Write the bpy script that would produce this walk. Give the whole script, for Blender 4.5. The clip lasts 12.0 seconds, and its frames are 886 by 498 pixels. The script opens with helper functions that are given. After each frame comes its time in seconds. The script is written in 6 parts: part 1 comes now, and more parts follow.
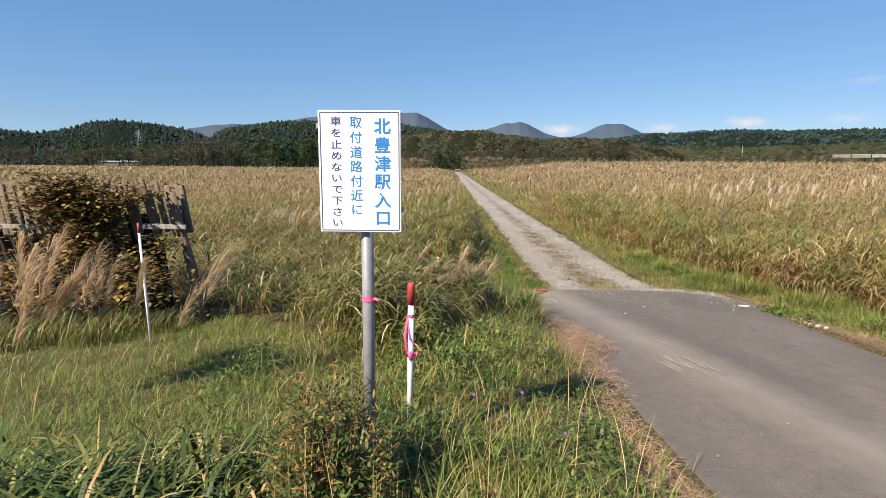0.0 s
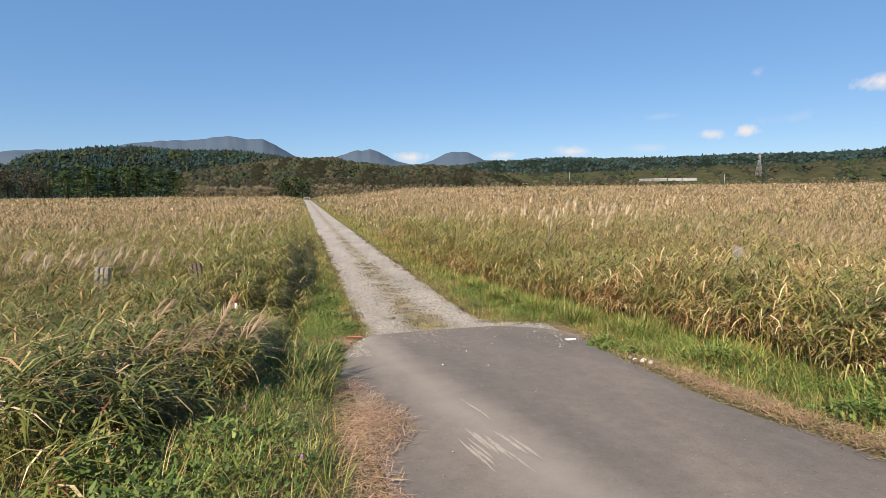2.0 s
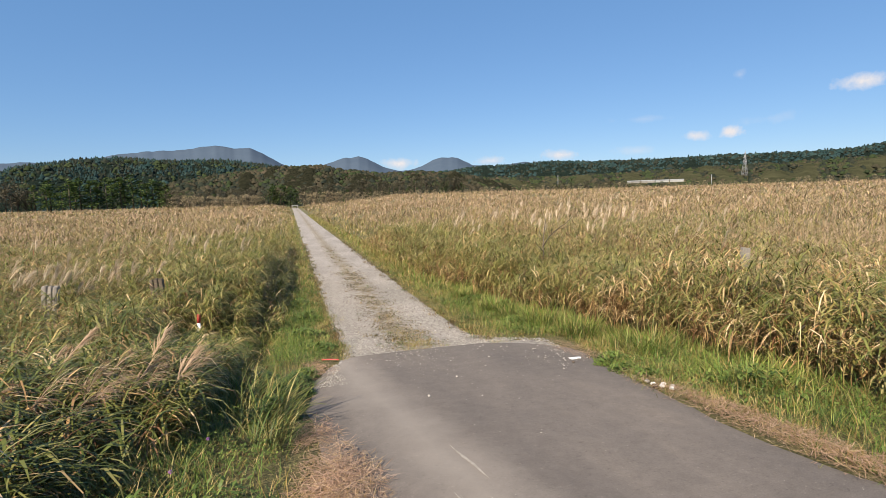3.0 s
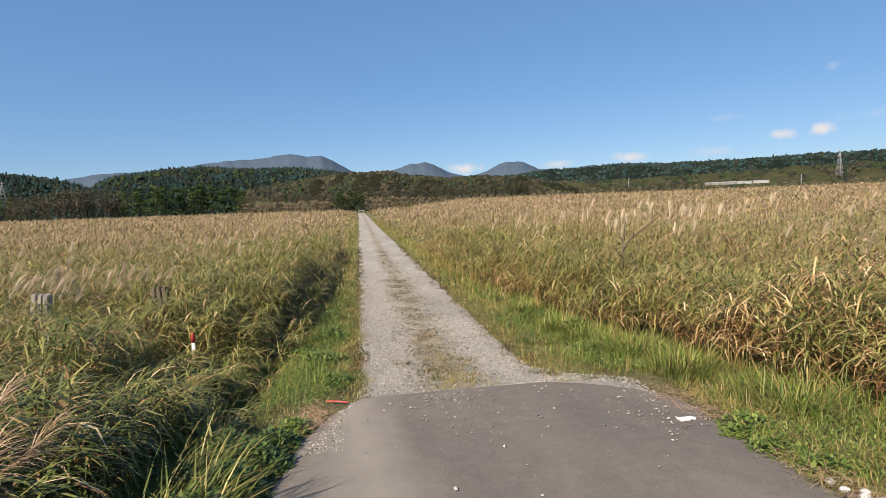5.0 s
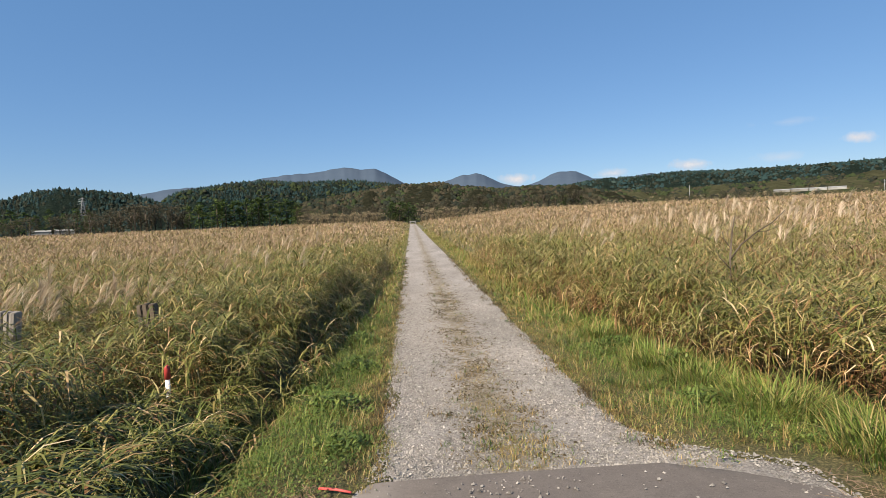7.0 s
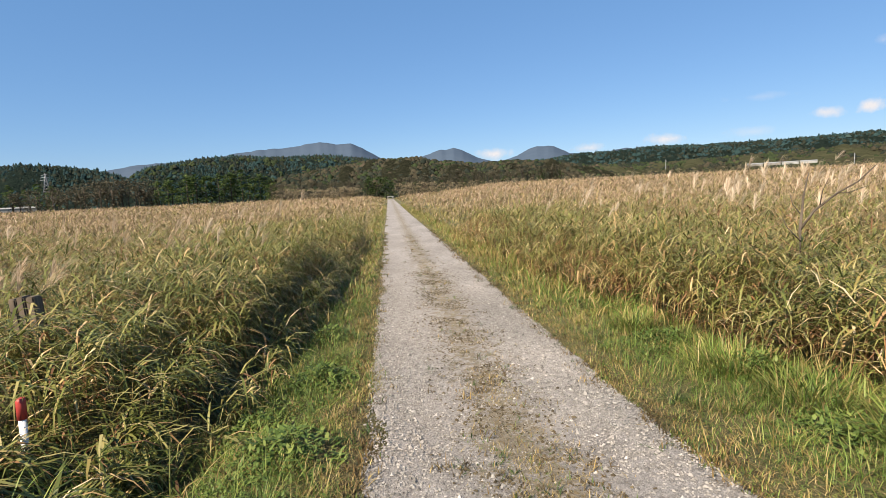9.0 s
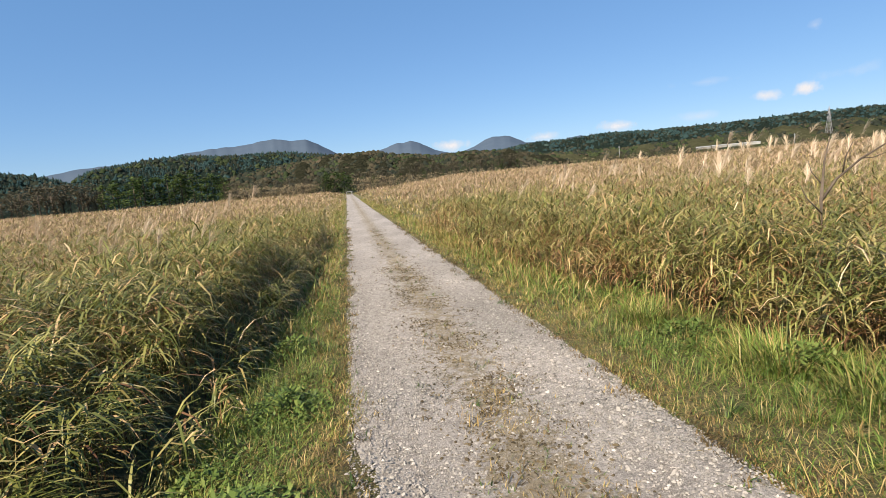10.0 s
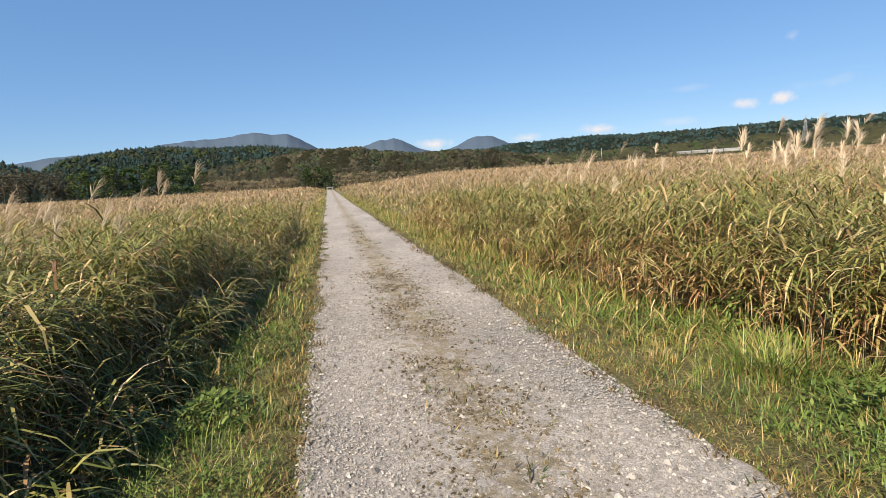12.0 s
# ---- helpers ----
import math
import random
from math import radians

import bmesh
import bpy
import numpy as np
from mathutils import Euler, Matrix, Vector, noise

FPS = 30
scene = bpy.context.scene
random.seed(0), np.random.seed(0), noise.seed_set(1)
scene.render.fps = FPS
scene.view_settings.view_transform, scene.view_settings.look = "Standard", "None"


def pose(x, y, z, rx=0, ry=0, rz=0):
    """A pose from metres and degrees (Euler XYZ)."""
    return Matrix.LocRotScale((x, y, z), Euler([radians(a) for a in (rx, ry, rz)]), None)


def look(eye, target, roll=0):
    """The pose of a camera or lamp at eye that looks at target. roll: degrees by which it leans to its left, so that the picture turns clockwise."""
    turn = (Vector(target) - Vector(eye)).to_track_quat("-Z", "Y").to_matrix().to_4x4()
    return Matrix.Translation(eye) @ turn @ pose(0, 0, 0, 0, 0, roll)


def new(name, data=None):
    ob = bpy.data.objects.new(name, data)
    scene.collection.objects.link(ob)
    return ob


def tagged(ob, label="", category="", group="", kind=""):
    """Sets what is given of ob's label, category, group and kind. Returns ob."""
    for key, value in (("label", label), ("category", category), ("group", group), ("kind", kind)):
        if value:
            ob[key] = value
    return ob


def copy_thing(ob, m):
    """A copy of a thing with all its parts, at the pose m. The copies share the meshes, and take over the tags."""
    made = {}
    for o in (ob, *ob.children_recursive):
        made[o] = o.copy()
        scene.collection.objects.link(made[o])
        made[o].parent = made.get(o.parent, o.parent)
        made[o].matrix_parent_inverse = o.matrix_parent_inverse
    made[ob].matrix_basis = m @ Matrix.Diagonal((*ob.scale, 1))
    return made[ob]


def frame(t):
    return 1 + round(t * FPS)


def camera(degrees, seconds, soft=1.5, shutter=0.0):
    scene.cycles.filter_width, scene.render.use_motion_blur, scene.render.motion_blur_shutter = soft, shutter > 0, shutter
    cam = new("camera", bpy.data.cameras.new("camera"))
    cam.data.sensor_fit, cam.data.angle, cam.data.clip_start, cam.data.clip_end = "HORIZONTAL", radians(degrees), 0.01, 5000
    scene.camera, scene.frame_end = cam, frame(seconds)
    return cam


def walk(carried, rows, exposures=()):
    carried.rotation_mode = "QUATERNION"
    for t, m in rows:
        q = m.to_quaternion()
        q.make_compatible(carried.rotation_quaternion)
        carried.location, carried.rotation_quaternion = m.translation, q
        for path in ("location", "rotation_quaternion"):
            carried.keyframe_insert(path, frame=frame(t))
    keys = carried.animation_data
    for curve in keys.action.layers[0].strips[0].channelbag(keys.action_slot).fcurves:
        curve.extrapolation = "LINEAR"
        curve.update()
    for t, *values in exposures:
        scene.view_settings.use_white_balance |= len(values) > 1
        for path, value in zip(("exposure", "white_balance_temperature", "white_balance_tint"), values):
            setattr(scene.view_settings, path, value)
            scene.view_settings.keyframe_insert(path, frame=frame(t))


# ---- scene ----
cam = camera(80.3, 12.0, 0.6)
METRES, EYE, TILT, LEAN, TURN = 12.8, 2.65, -1.7, 0.0, 0.8
ROWS = [
    (0.0, 0.0, 0.0, 0.0, 0.05, -7.17, -0.43),
    (0.5, 0.0194, 0.0274, 0.0002, -0.76, -7.54, -0.52),
    (1.0, 0.0453, 0.0572, -0.0, -5.85, -6.89, -0.58),
    (1.5, 0.0653, 0.0883, 0.0014, -11.24, -5.35, 0.58),
    (2.0, 0.084, 0.1208, 0.0018, -15.73, -4.38, 0.95),
    (2.5, 0.0979, 0.1564, 0.0016, -17.25, -3.8, 2.0),
    (4.5, 0.1599, 0.3167, -0.0103, -12.06, -4.01, 2.27),
    (5.0, 0.1759, 0.3551, -0.0124, -9.75, -3.01, 2.25),
    (5.5, 0.186, 0.3963, -0.0135, -7.52, -1.98, 2.47),
    (6.0, 0.1968, 0.4342, -0.0169, -5.79, -1.71, 2.82),
    (6.5, 0.2009, 0.4768, -0.0205, -4.37, -1.33, 2.86),
    (8.5, 0.1984, 0.6399, -0.0331, -4.6, -3.76, 1.58),
    (9.0, 0.1957, 0.6788, -0.0343, -6.55, -4.36, 2.84),
    (9.5, 0.1926, 0.7214, -0.0382, -8.45, -4.93, 4.31),
    (10.0, 0.1873, 0.7624, -0.0412, -10.94, -5.44, 5.08),
    (10.5, 0.1917, 0.8084, -0.0443, -12.57, -5.42, 4.36),
    (11.0, 0.1957, 0.853, -0.0484, -13.54, -5.47, 3.98),
    (11.5, 0.2001, 0.9015, -0.0517, -13.71, -5.62, 3.22),
    (12.0, 0.2007, 0.9481, -0.0539, -12.92, -5.74, 3.7),
]
walk(cam, [(t, pose(0, 0, EYE, TILT, LEAN, TURN) @ pose(METRES * x, METRES * y, METRES * z, 90 + pitch, roll, yaw)) for t, x, y, z, yaw, pitch, roll in ROWS],
     exposures=((0.0, 0.97), (2.5, 0.97), (4.5, 0.92), (6.5, 0.87), (8.5, 0.98), (9.5, 1.07), (12.0, 1.04)))


# ---- light ----
world = bpy.data.worlds.new("sky")
scene.world = world
world.use_nodes = True
sky = world.node_tree.nodes.new("ShaderNodeTexSky")
sky.sky_type, sky.sun_disc = "NISHITA", False
sky.sun_elevation, sky.sun_rotation = radians(40.8), radians(-135.7)
sky.altitude, sky.air_density, sky.dust_density, sky.ozone_density = 200, 1.0, 0.0, 5.5
# thin even haze over the clear sky
haze = world.node_tree.nodes.new("ShaderNodeMix")
haze.data_type = "RGBA"
haze.inputs["Factor"].default_value, haze.inputs["B"].default_value = 0.42, (1.1, 3.4, 7.4, 1)
world.node_tree.links.new(sky.outputs[0], haze.inputs["A"])
world.node_tree.links.new(haze.outputs["Result"], world.node_tree.nodes["Background"].inputs[0])
world.node_tree.nodes["Background"].inputs[1].default_value = 0.061
sun = new("sun", bpy.data.lights.new("sun", "SUN"))
sun.data.energy, sun.data.angle, sun.data.color = 5.0, radians(0.5), (1.0, 0.885, 0.72)
sun.matrix_world = look((0, 0, 0), (0.81, 0.83, -1.0))
scene.view_settings.use_white_balance = True
scene.view_settings.white_balance_temperature, scene.view_settings.white_balance_tint = 7000, 13

rng = np.random.default_rng(7)


# ---- materials ----
def nodes_of(name):
    mat = bpy.data.materials.new(name)
    mat.use_nodes = True
    nt = mat.node_tree
    return mat, nt, nt.nodes["Principled BSDF"], nt.nodes["Material Output"]


def ramp_node(nt, stops):
    r = nt.nodes.new("ShaderNodeValToRGB")
    r.color_ramp.elements[0].position, r.color_ramp.elements[0].color = stops[0][0], (*stops[0][1], 1)
    r.color_ramp.elements[1].position, r.color_ramp.elements[1].color = stops[-1][0], (*stops[-1][1], 1)
    for p, c in stops[1:-1]:
        r.color_ramp.elements.new(p).color = (*c, 1)
    return r


def noise_node(nt, scale, detail=4.0, rough=0.6, stretch=None):
    co = nt.nodes.new("ShaderNodeTexCoord")
    n = nt.nodes.new("ShaderNodeTexNoise")
    n.inputs["Scale"].default_value, n.inputs["Detail"].default_value, n.inputs["Roughness"].default_value = scale, detail, rough
    if stretch:
        m = nt.nodes.new("ShaderNodeMapping")
        m.inputs["Scale"].default_value = stretch
        nt.links.new(co.outputs["Object"], m.inputs[0])
        nt.links.new(m.outputs[0], n.inputs["Vector"])
    else:
        nt.links.new(co.outputs["Object"], n.inputs["Vector"])
    return n


def mix_color(nt, mode, fac, a, b):
    m = nt.nodes.new("ShaderNodeMix")
    m.data_type, m.blend_type = "RGBA", mode
    for sock, v in ((m.inputs["Factor"], fac), (m.inputs["A"], a), (m.inputs["B"], b)):
        if hasattr(v, "is_linked"):
            nt.links.new(v, sock)
        else:
            sock.default_value = v if not isinstance(v, tuple) else (*v, 1)
    return m.outputs["Result"]


def leaf_material(name, stops, patch=0.35, translucent=0.2, rough=0.55, patch_scale=0.9, spec=0.3):
    """Foliage whose colour differs from leaf to leaf and in wide patches."""
    mat, nt, bsdf, out = nodes_of(name)
    geo = nt.nodes.new("ShaderNodeNewGeometry")
    r = ramp_node(nt, stops)
    nt.links.new(geo.outputs["Random Per Island"], r.inputs[0])
    n = noise_node(nt, patch_scale, 3)
    r2 = ramp_node(nt, ((0.3, (0.62, 0.66, 0.6)), (0.7, (1.25, 1.18, 1.1))))
    nt.links.new(n.outputs["Fac"], r2.inputs[0])
    col = mix_color(nt, "MULTIPLY", patch * 2, r.outputs[0], r2.outputs[0])
    nt.links.new(col, bsdf.inputs["Base Color"])
    bsdf.inputs["Roughness"].default_value = rough
    bsdf.inputs["Specular IOR Level"].default_value = spec
    tr = nt.nodes.new("ShaderNodeBsdfTranslucent")
    nt.links.new(col, tr.inputs[0])
    mx = nt.nodes.new("ShaderNodeMixShader")
    mx.inputs[0].default_value = translucent
    nt.links.new(bsdf.outputs[0], mx.inputs[1])
    nt.links.new(tr.outputs[0], mx.inputs[2])
    nt.links.new(mx.outputs[0], out.inputs[0])
    return mat


def surface(name, stops, scale=8.0, rough=0.8, metal=0.0, bump=0.2, bump_scale=None, stretch=None, wide=None, dist=0.01, spec=0.4):
    """A grained surface: fine noise through a colour ramp, wide blotches, relief."""
    mat, nt, bsdf, out = nodes_of(name)
    n = noise_node(nt, scale, 6, 0.65, stretch)
    r = ramp_node(nt, stops)
    nt.links.new(n.outputs["Fac"], r.inputs[0])
    col = r.outputs[0]
    if wide:
        w = noise_node(nt, wide, 3)
        r2 = ramp_node(nt, ((0.3, (0.75, 0.75, 0.75)), (0.7, (1.15, 1.15, 1.15))))
        nt.links.new(w.outputs["Fac"], r2.inputs[0])
        col = mix_color(nt, "MULTIPLY", 1.0, col, r2.outputs[0])
    nt.links.new(col, bsdf.inputs["Base Color"])
    bsdf.inputs["Roughness"].default_value, bsdf.inputs["Metallic"].default_value = rough, metal
    bsdf.inputs["Specular IOR Level"].default_value = spec
    if bump:
        b = nt.nodes.new("ShaderNodeBump")
        b.inputs["Strength"].default_value, b.inputs["Distance"].default_value = bump, dist
        n2 = noise_node(nt, bump_scale or scale * 3, 5, 0.7, stretch)
        nt.links.new(n2.outputs["Fac"], b.inputs["Height"])
        nt.links.new(b.outputs[0], bsdf.inputs["Normal"])
    return mat


GREEN = leaf_material("reed_green", ((0.0, (0.078, 0.1, 0.022)), (0.45, (0.16, 0.18, 0.046)), (0.8, (0.28, 0.275, 0.092)), (1.0, (0.43, 0.38, 0.18))), translucent=0.25, rough=0.5, spec=0.35)
DEEP = leaf_material("reed_deep_green", ((0.0, (0.0437, 0.0638, 0.0151)), (0.5, (0.0882, 0.111, 0.0252)), (0.85, (0.155, 0.168, 0.0462)), (1.0, (0.286, 0.256, 0.101))), translucent=0.12, rough=0.5, spec=0.32)
OLIVE = leaf_material("reed_olive", ((0.0, (0.156, 0.135, 0.0369)), (0.5, (0.262, 0.213, 0.0738)), (1.0, (0.426, 0.344, 0.164))), rough=0.5, spec=0.3)
STRAW = leaf_material("reed_straw", ((0.0, (0.2, 0.118, 0.052)), (0.4, (0.38, 0.255, 0.122)), (0.8, (0.56, 0.41, 0.225)), (1.0, (0.72, 0.58, 0.39))))
RUST = leaf_material("dead_reed_brown", ((0.0, (0.09, 0.042, 0.02)), (0.5, (0.2, 0.105, 0.05)), (1.0, (0.36, 0.215, 0.11))), translucent=0.1)
FIELD_TAN = leaf_material("field_tan", ((0.0, (0.219, 0.151, 0.0894)), (0.5, (0.331, 0.239, 0.151)), (1.0, (0.473, 0.365, 0.254))), translucent=0.2, rough=0.7, patch_scale=0.12)
FIELD_OLIVE = leaf_material("field_olive", ((0.0, (0.125, 0.122, 0.04)), (0.5, (0.213, 0.19, 0.0688)), (1.0, (0.338, 0.281, 0.119))), translucent=0.15, rough=0.6, patch_scale=0.12)
PLUME = leaf_material("plume_tan", ((0.0, (0.282, 0.199, 0.134)), (0.5, (0.387, 0.286, 0.202)), (1.0, (0.528, 0.418, 0.317))), translucent=0.3, rough=0.8)
PAMPAS = leaf_material("pampas_pale", ((0.0, (0.4, 0.32, 0.24)), (0.6, (0.56, 0.47, 0.37)), (1.0, (0.72, 0.64, 0.54))), translucent=0.35, rough=0.8)
ROSE_PLUME = leaf_material("plume_rosy", ((0.0, (0.36, 0.27, 0.18)), (0.5, (0.5, 0.39, 0.27)), (1.0, (0.66, 0.54, 0.41))), translucent=0.35, rough=0.8)
CLOVER = leaf_material("clover_leaf", ((0.0, (0.06, 0.1, 0.022)), (0.6, (0.1, 0.16, 0.036)), (1.0, (0.19, 0.24, 0.066))))
STEM = leaf_material("grass_stem", ((0.0, (0.28, 0.24, 0.09)), (1.0, (0.45, 0.36, 0.17))), translucent=0.1)
TURF = leaf_material("verge_green", ((0.0, (0.0697, 0.133, 0.0248)), (0.6, (0.145, 0.221, 0.0452)), (1.0, (0.278, 0.311, 0.0903))), patch=0.5)
DRYTURF = leaf_material("verge_dry", ((0.0, (0.17, 0.11, 0.042)), (0.5, (0.3, 0.22, 0.085)), (1.0, (0.44, 0.36, 0.18))))
TUFT = leaf_material("track_tuft", ((0.0, (0.05, 0.036, 0.016)), (0.5, (0.1, 0.072, 0.032)), (1.0, (0.2, 0.14, 0.065))))
WEED = leaf_material("weed_leaf", ((0.0, (0.03, 0.058, 0.016)), (0.6, (0.055, 0.1, 0.026)), (1.0, (0.13, 0.18, 0.05))))
VINE = leaf_material("vine_leaf", ((0.0, (0.052, 0.0624, 0.0229)), (0.35, (0.135, 0.12, 0.0416)), (0.55, (0.312, 0.229, 0.0728)), (0.75, (0.177, 0.078, 0.0395)), (0.9, (0.291, 0.135, 0.0624)), (1.0, (0.437, 0.354, 0.114))), patch=0.5)
NEEDLES = leaf_material("conifer_needles", ((0.0, (0.0373, 0.0676, 0.0239)), (0.6, (0.0696, 0.117, 0.0374)), (1.0, (0.133, 0.169, 0.0512))), translucent=0.3, patch=0.2, rough=0.9, spec=0.1)
CROWN = leaf_material("broadleaf_crown", ((0.0, (0.0687, 0.0659, 0.0467)), (0.5, (0.0892, 0.085, 0.0614)), (1.0, (0.114, 0.103, 0.0768))), translucent=0.25, rough=0.9, spec=0.1)
CROWN_GREEN = leaf_material("green_crown", ((0.0, (0.026, 0.0468, 0.0187)), (0.6, (0.052, 0.0832, 0.0291)), (1.0, (0.0888, 0.114, 0.0416))), translucent=0.15, rough=0.9, spec=0.1)
BUSH = leaf_material("autumn_bush", ((0.0, (0.25, 0.221, 0.15)), (0.5, (0.336, 0.288, 0.199)), (1.0, (0.438, 0.367, 0.26))), translucent=0.25, rough=0.9, spec=0.1)
# Wood green lightened and turned blue in the colour itself, for haze.
HAZE_FARWOOD = leaf_material("far_wood", ((0.0, (0.0185, 0.039, 0.046)), (0.7, (0.0245, 0.05, 0.053)), (1.0, (0.037, 0.062, 0.06))), translucent=0.05, patch=0.45, patch_scale=0.025, rough=1.0, spec=0.0)
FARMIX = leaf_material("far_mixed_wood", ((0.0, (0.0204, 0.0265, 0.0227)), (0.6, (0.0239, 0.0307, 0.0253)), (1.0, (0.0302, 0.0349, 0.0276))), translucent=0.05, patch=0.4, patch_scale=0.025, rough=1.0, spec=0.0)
AUTUMN = leaf_material("autumn_slope_wood", ((0.0, (0.0386, 0.0404, 0.0286)), (0.6, (0.0468, 0.0449, 0.0324)), (1.0, (0.0612, 0.053, 0.0401))), translucent=0.05, patch=0.4, patch_scale=0.02, rough=1.0, spec=0.0)
SLOPE_GREEN = leaf_material("green_slope_wood", ((0.0, (0.0279, 0.0401, 0.0222)), (0.6, (0.0332, 0.048, 0.025)), (1.0, (0.0436, 0.0575, 0.0287))), translucent=0.05, patch=0.4, patch_scale=0.02, rough=1.0, spec=0.0)
BARK = surface("bark", ((0.3, (0.05, 0.04, 0.03)), (0.7, (0.13, 0.105, 0.08))), 6, 0.9)
SOIL = surface("field_thatch", ((0.32, (0.03, 0.032, 0.012)), (0.5, (0.095, 0.092, 0.034)), (0.66, (0.23, 0.195, 0.088))), 38, 0.95, bump=1.0, bump_scale=95, wide=0.7, dist=0.03)
DUST, dust_nt, dust_bsdf, _ = nodes_of("gravel_bed")
STONE = leaf_material("gravel_stone", ((0.0, (0.105, 0.101, 0.097)), (0.3, (0.19, 0.184, 0.176)), (0.6, (0.252, 0.244, 0.233)), (0.93, (0.32, 0.31, 0.296)), (1.0, (0.43, 0.42, 0.405))), translucent=0.0, rough=0.85, patch=0.2)
CLOD = leaf_material("earth_clod", ((0.0, (0.042, 0.033, 0.0192)), (0.6, (0.09, 0.072, 0.045)), (1.0, (0.156, 0.132, 0.09))), translucent=0.0, rough=0.95)
WOOD = surface("weathered_wood", ((0.3, (0.0586, 0.046, 0.0335)), (0.6, (0.167, 0.134, 0.1)), (0.8, (0.285, 0.239, 0.184))), 9, 0.9, bump=0.5, stretch=(1, 1, 0.12), wide=1.5)
# Near-black colour stands in for the shade inside the fence.
VOID_BOARD = surface("rotten_board", ((0.3, (0.0101, 0.0084, 0.00672)), (0.7, (0.0336, 0.0277, 0.021))), 9, 0.95, bump=0.5, stretch=(1, 1, 0.12), wide=1.5)
POSTWOOD = surface("grey_post_wood", ((0.3, (0.13, 0.12, 0.105)), (0.7, (0.34, 0.32, 0.29))), 14, 0.9, bump=0.6, stretch=(1, 1, 0.15))
STEEL = surface("galvanised_steel", ((0.3, (0.2, 0.215, 0.235)), (0.7, (0.29, 0.305, 0.325))), 18, 0.5, metal=0.25, bump=0.05, wide=3)
BOARD = surface("sign_enamel", ((0.3, (0.74, 0.78, 0.84)), (0.7, (0.8, 0.83, 0.88))), 6, 0.5, bump=0.02)
INK = surface("blue_ink", ((0.3, (0.01, 0.155, 0.46)), (0.7, (0.016, 0.21, 0.56))), 20, 0.5, bump=0)
NAVY = surface("navy_ink", ((0.3, (0.02, 0.045, 0.16)), (0.7, (0.03, 0.06, 0.2))), 20, 0.5, bump=0)
WHITE = surface("white_paint", ((0.3, (0.68, 0.7, 0.72)), (0.7, (0.8, 0.81, 0.82))), 25, 0.5, bump=0.05, wide=5)
RED = surface("red_paint", ((0.3, (0.32, 0.035, 0.035)), (0.7, (0.42, 0.06, 0.055))), 30, 0.5, bump=0.1)
PINK = surface("pink_tape", ((0.3, (0.75, 0.09, 0.24)), (0.7, (0.85, 0.14, 0.32))), 30, 0.45, bump=0.1)
PURPLE = surface("purple_flower", ((0.3, (0.14, 0.05, 0.2)), (0.7, (0.3, 0.13, 0.33))), 200, 0.8, bump=0)
CHALK = surface("chalky_scratch", ((0.35, (0.21, 0.197, 0.178)), (0.65, (0.33, 0.312, 0.285))), 30, 0.95, bump=0.1)
METAL_ROOF = surface("pale_sheet", ((0.3, (0.217, 0.23, 0.23)), (0.7, (0.319, 0.332, 0.332))), 0.5, 0.6, bump=0)
DARKWALL = surface("shed_wall", ((0.3, (0.12, 0.12, 0.12)), (0.7, (0.25, 0.25, 0.24))), 0.5, 0.8, bump=0)


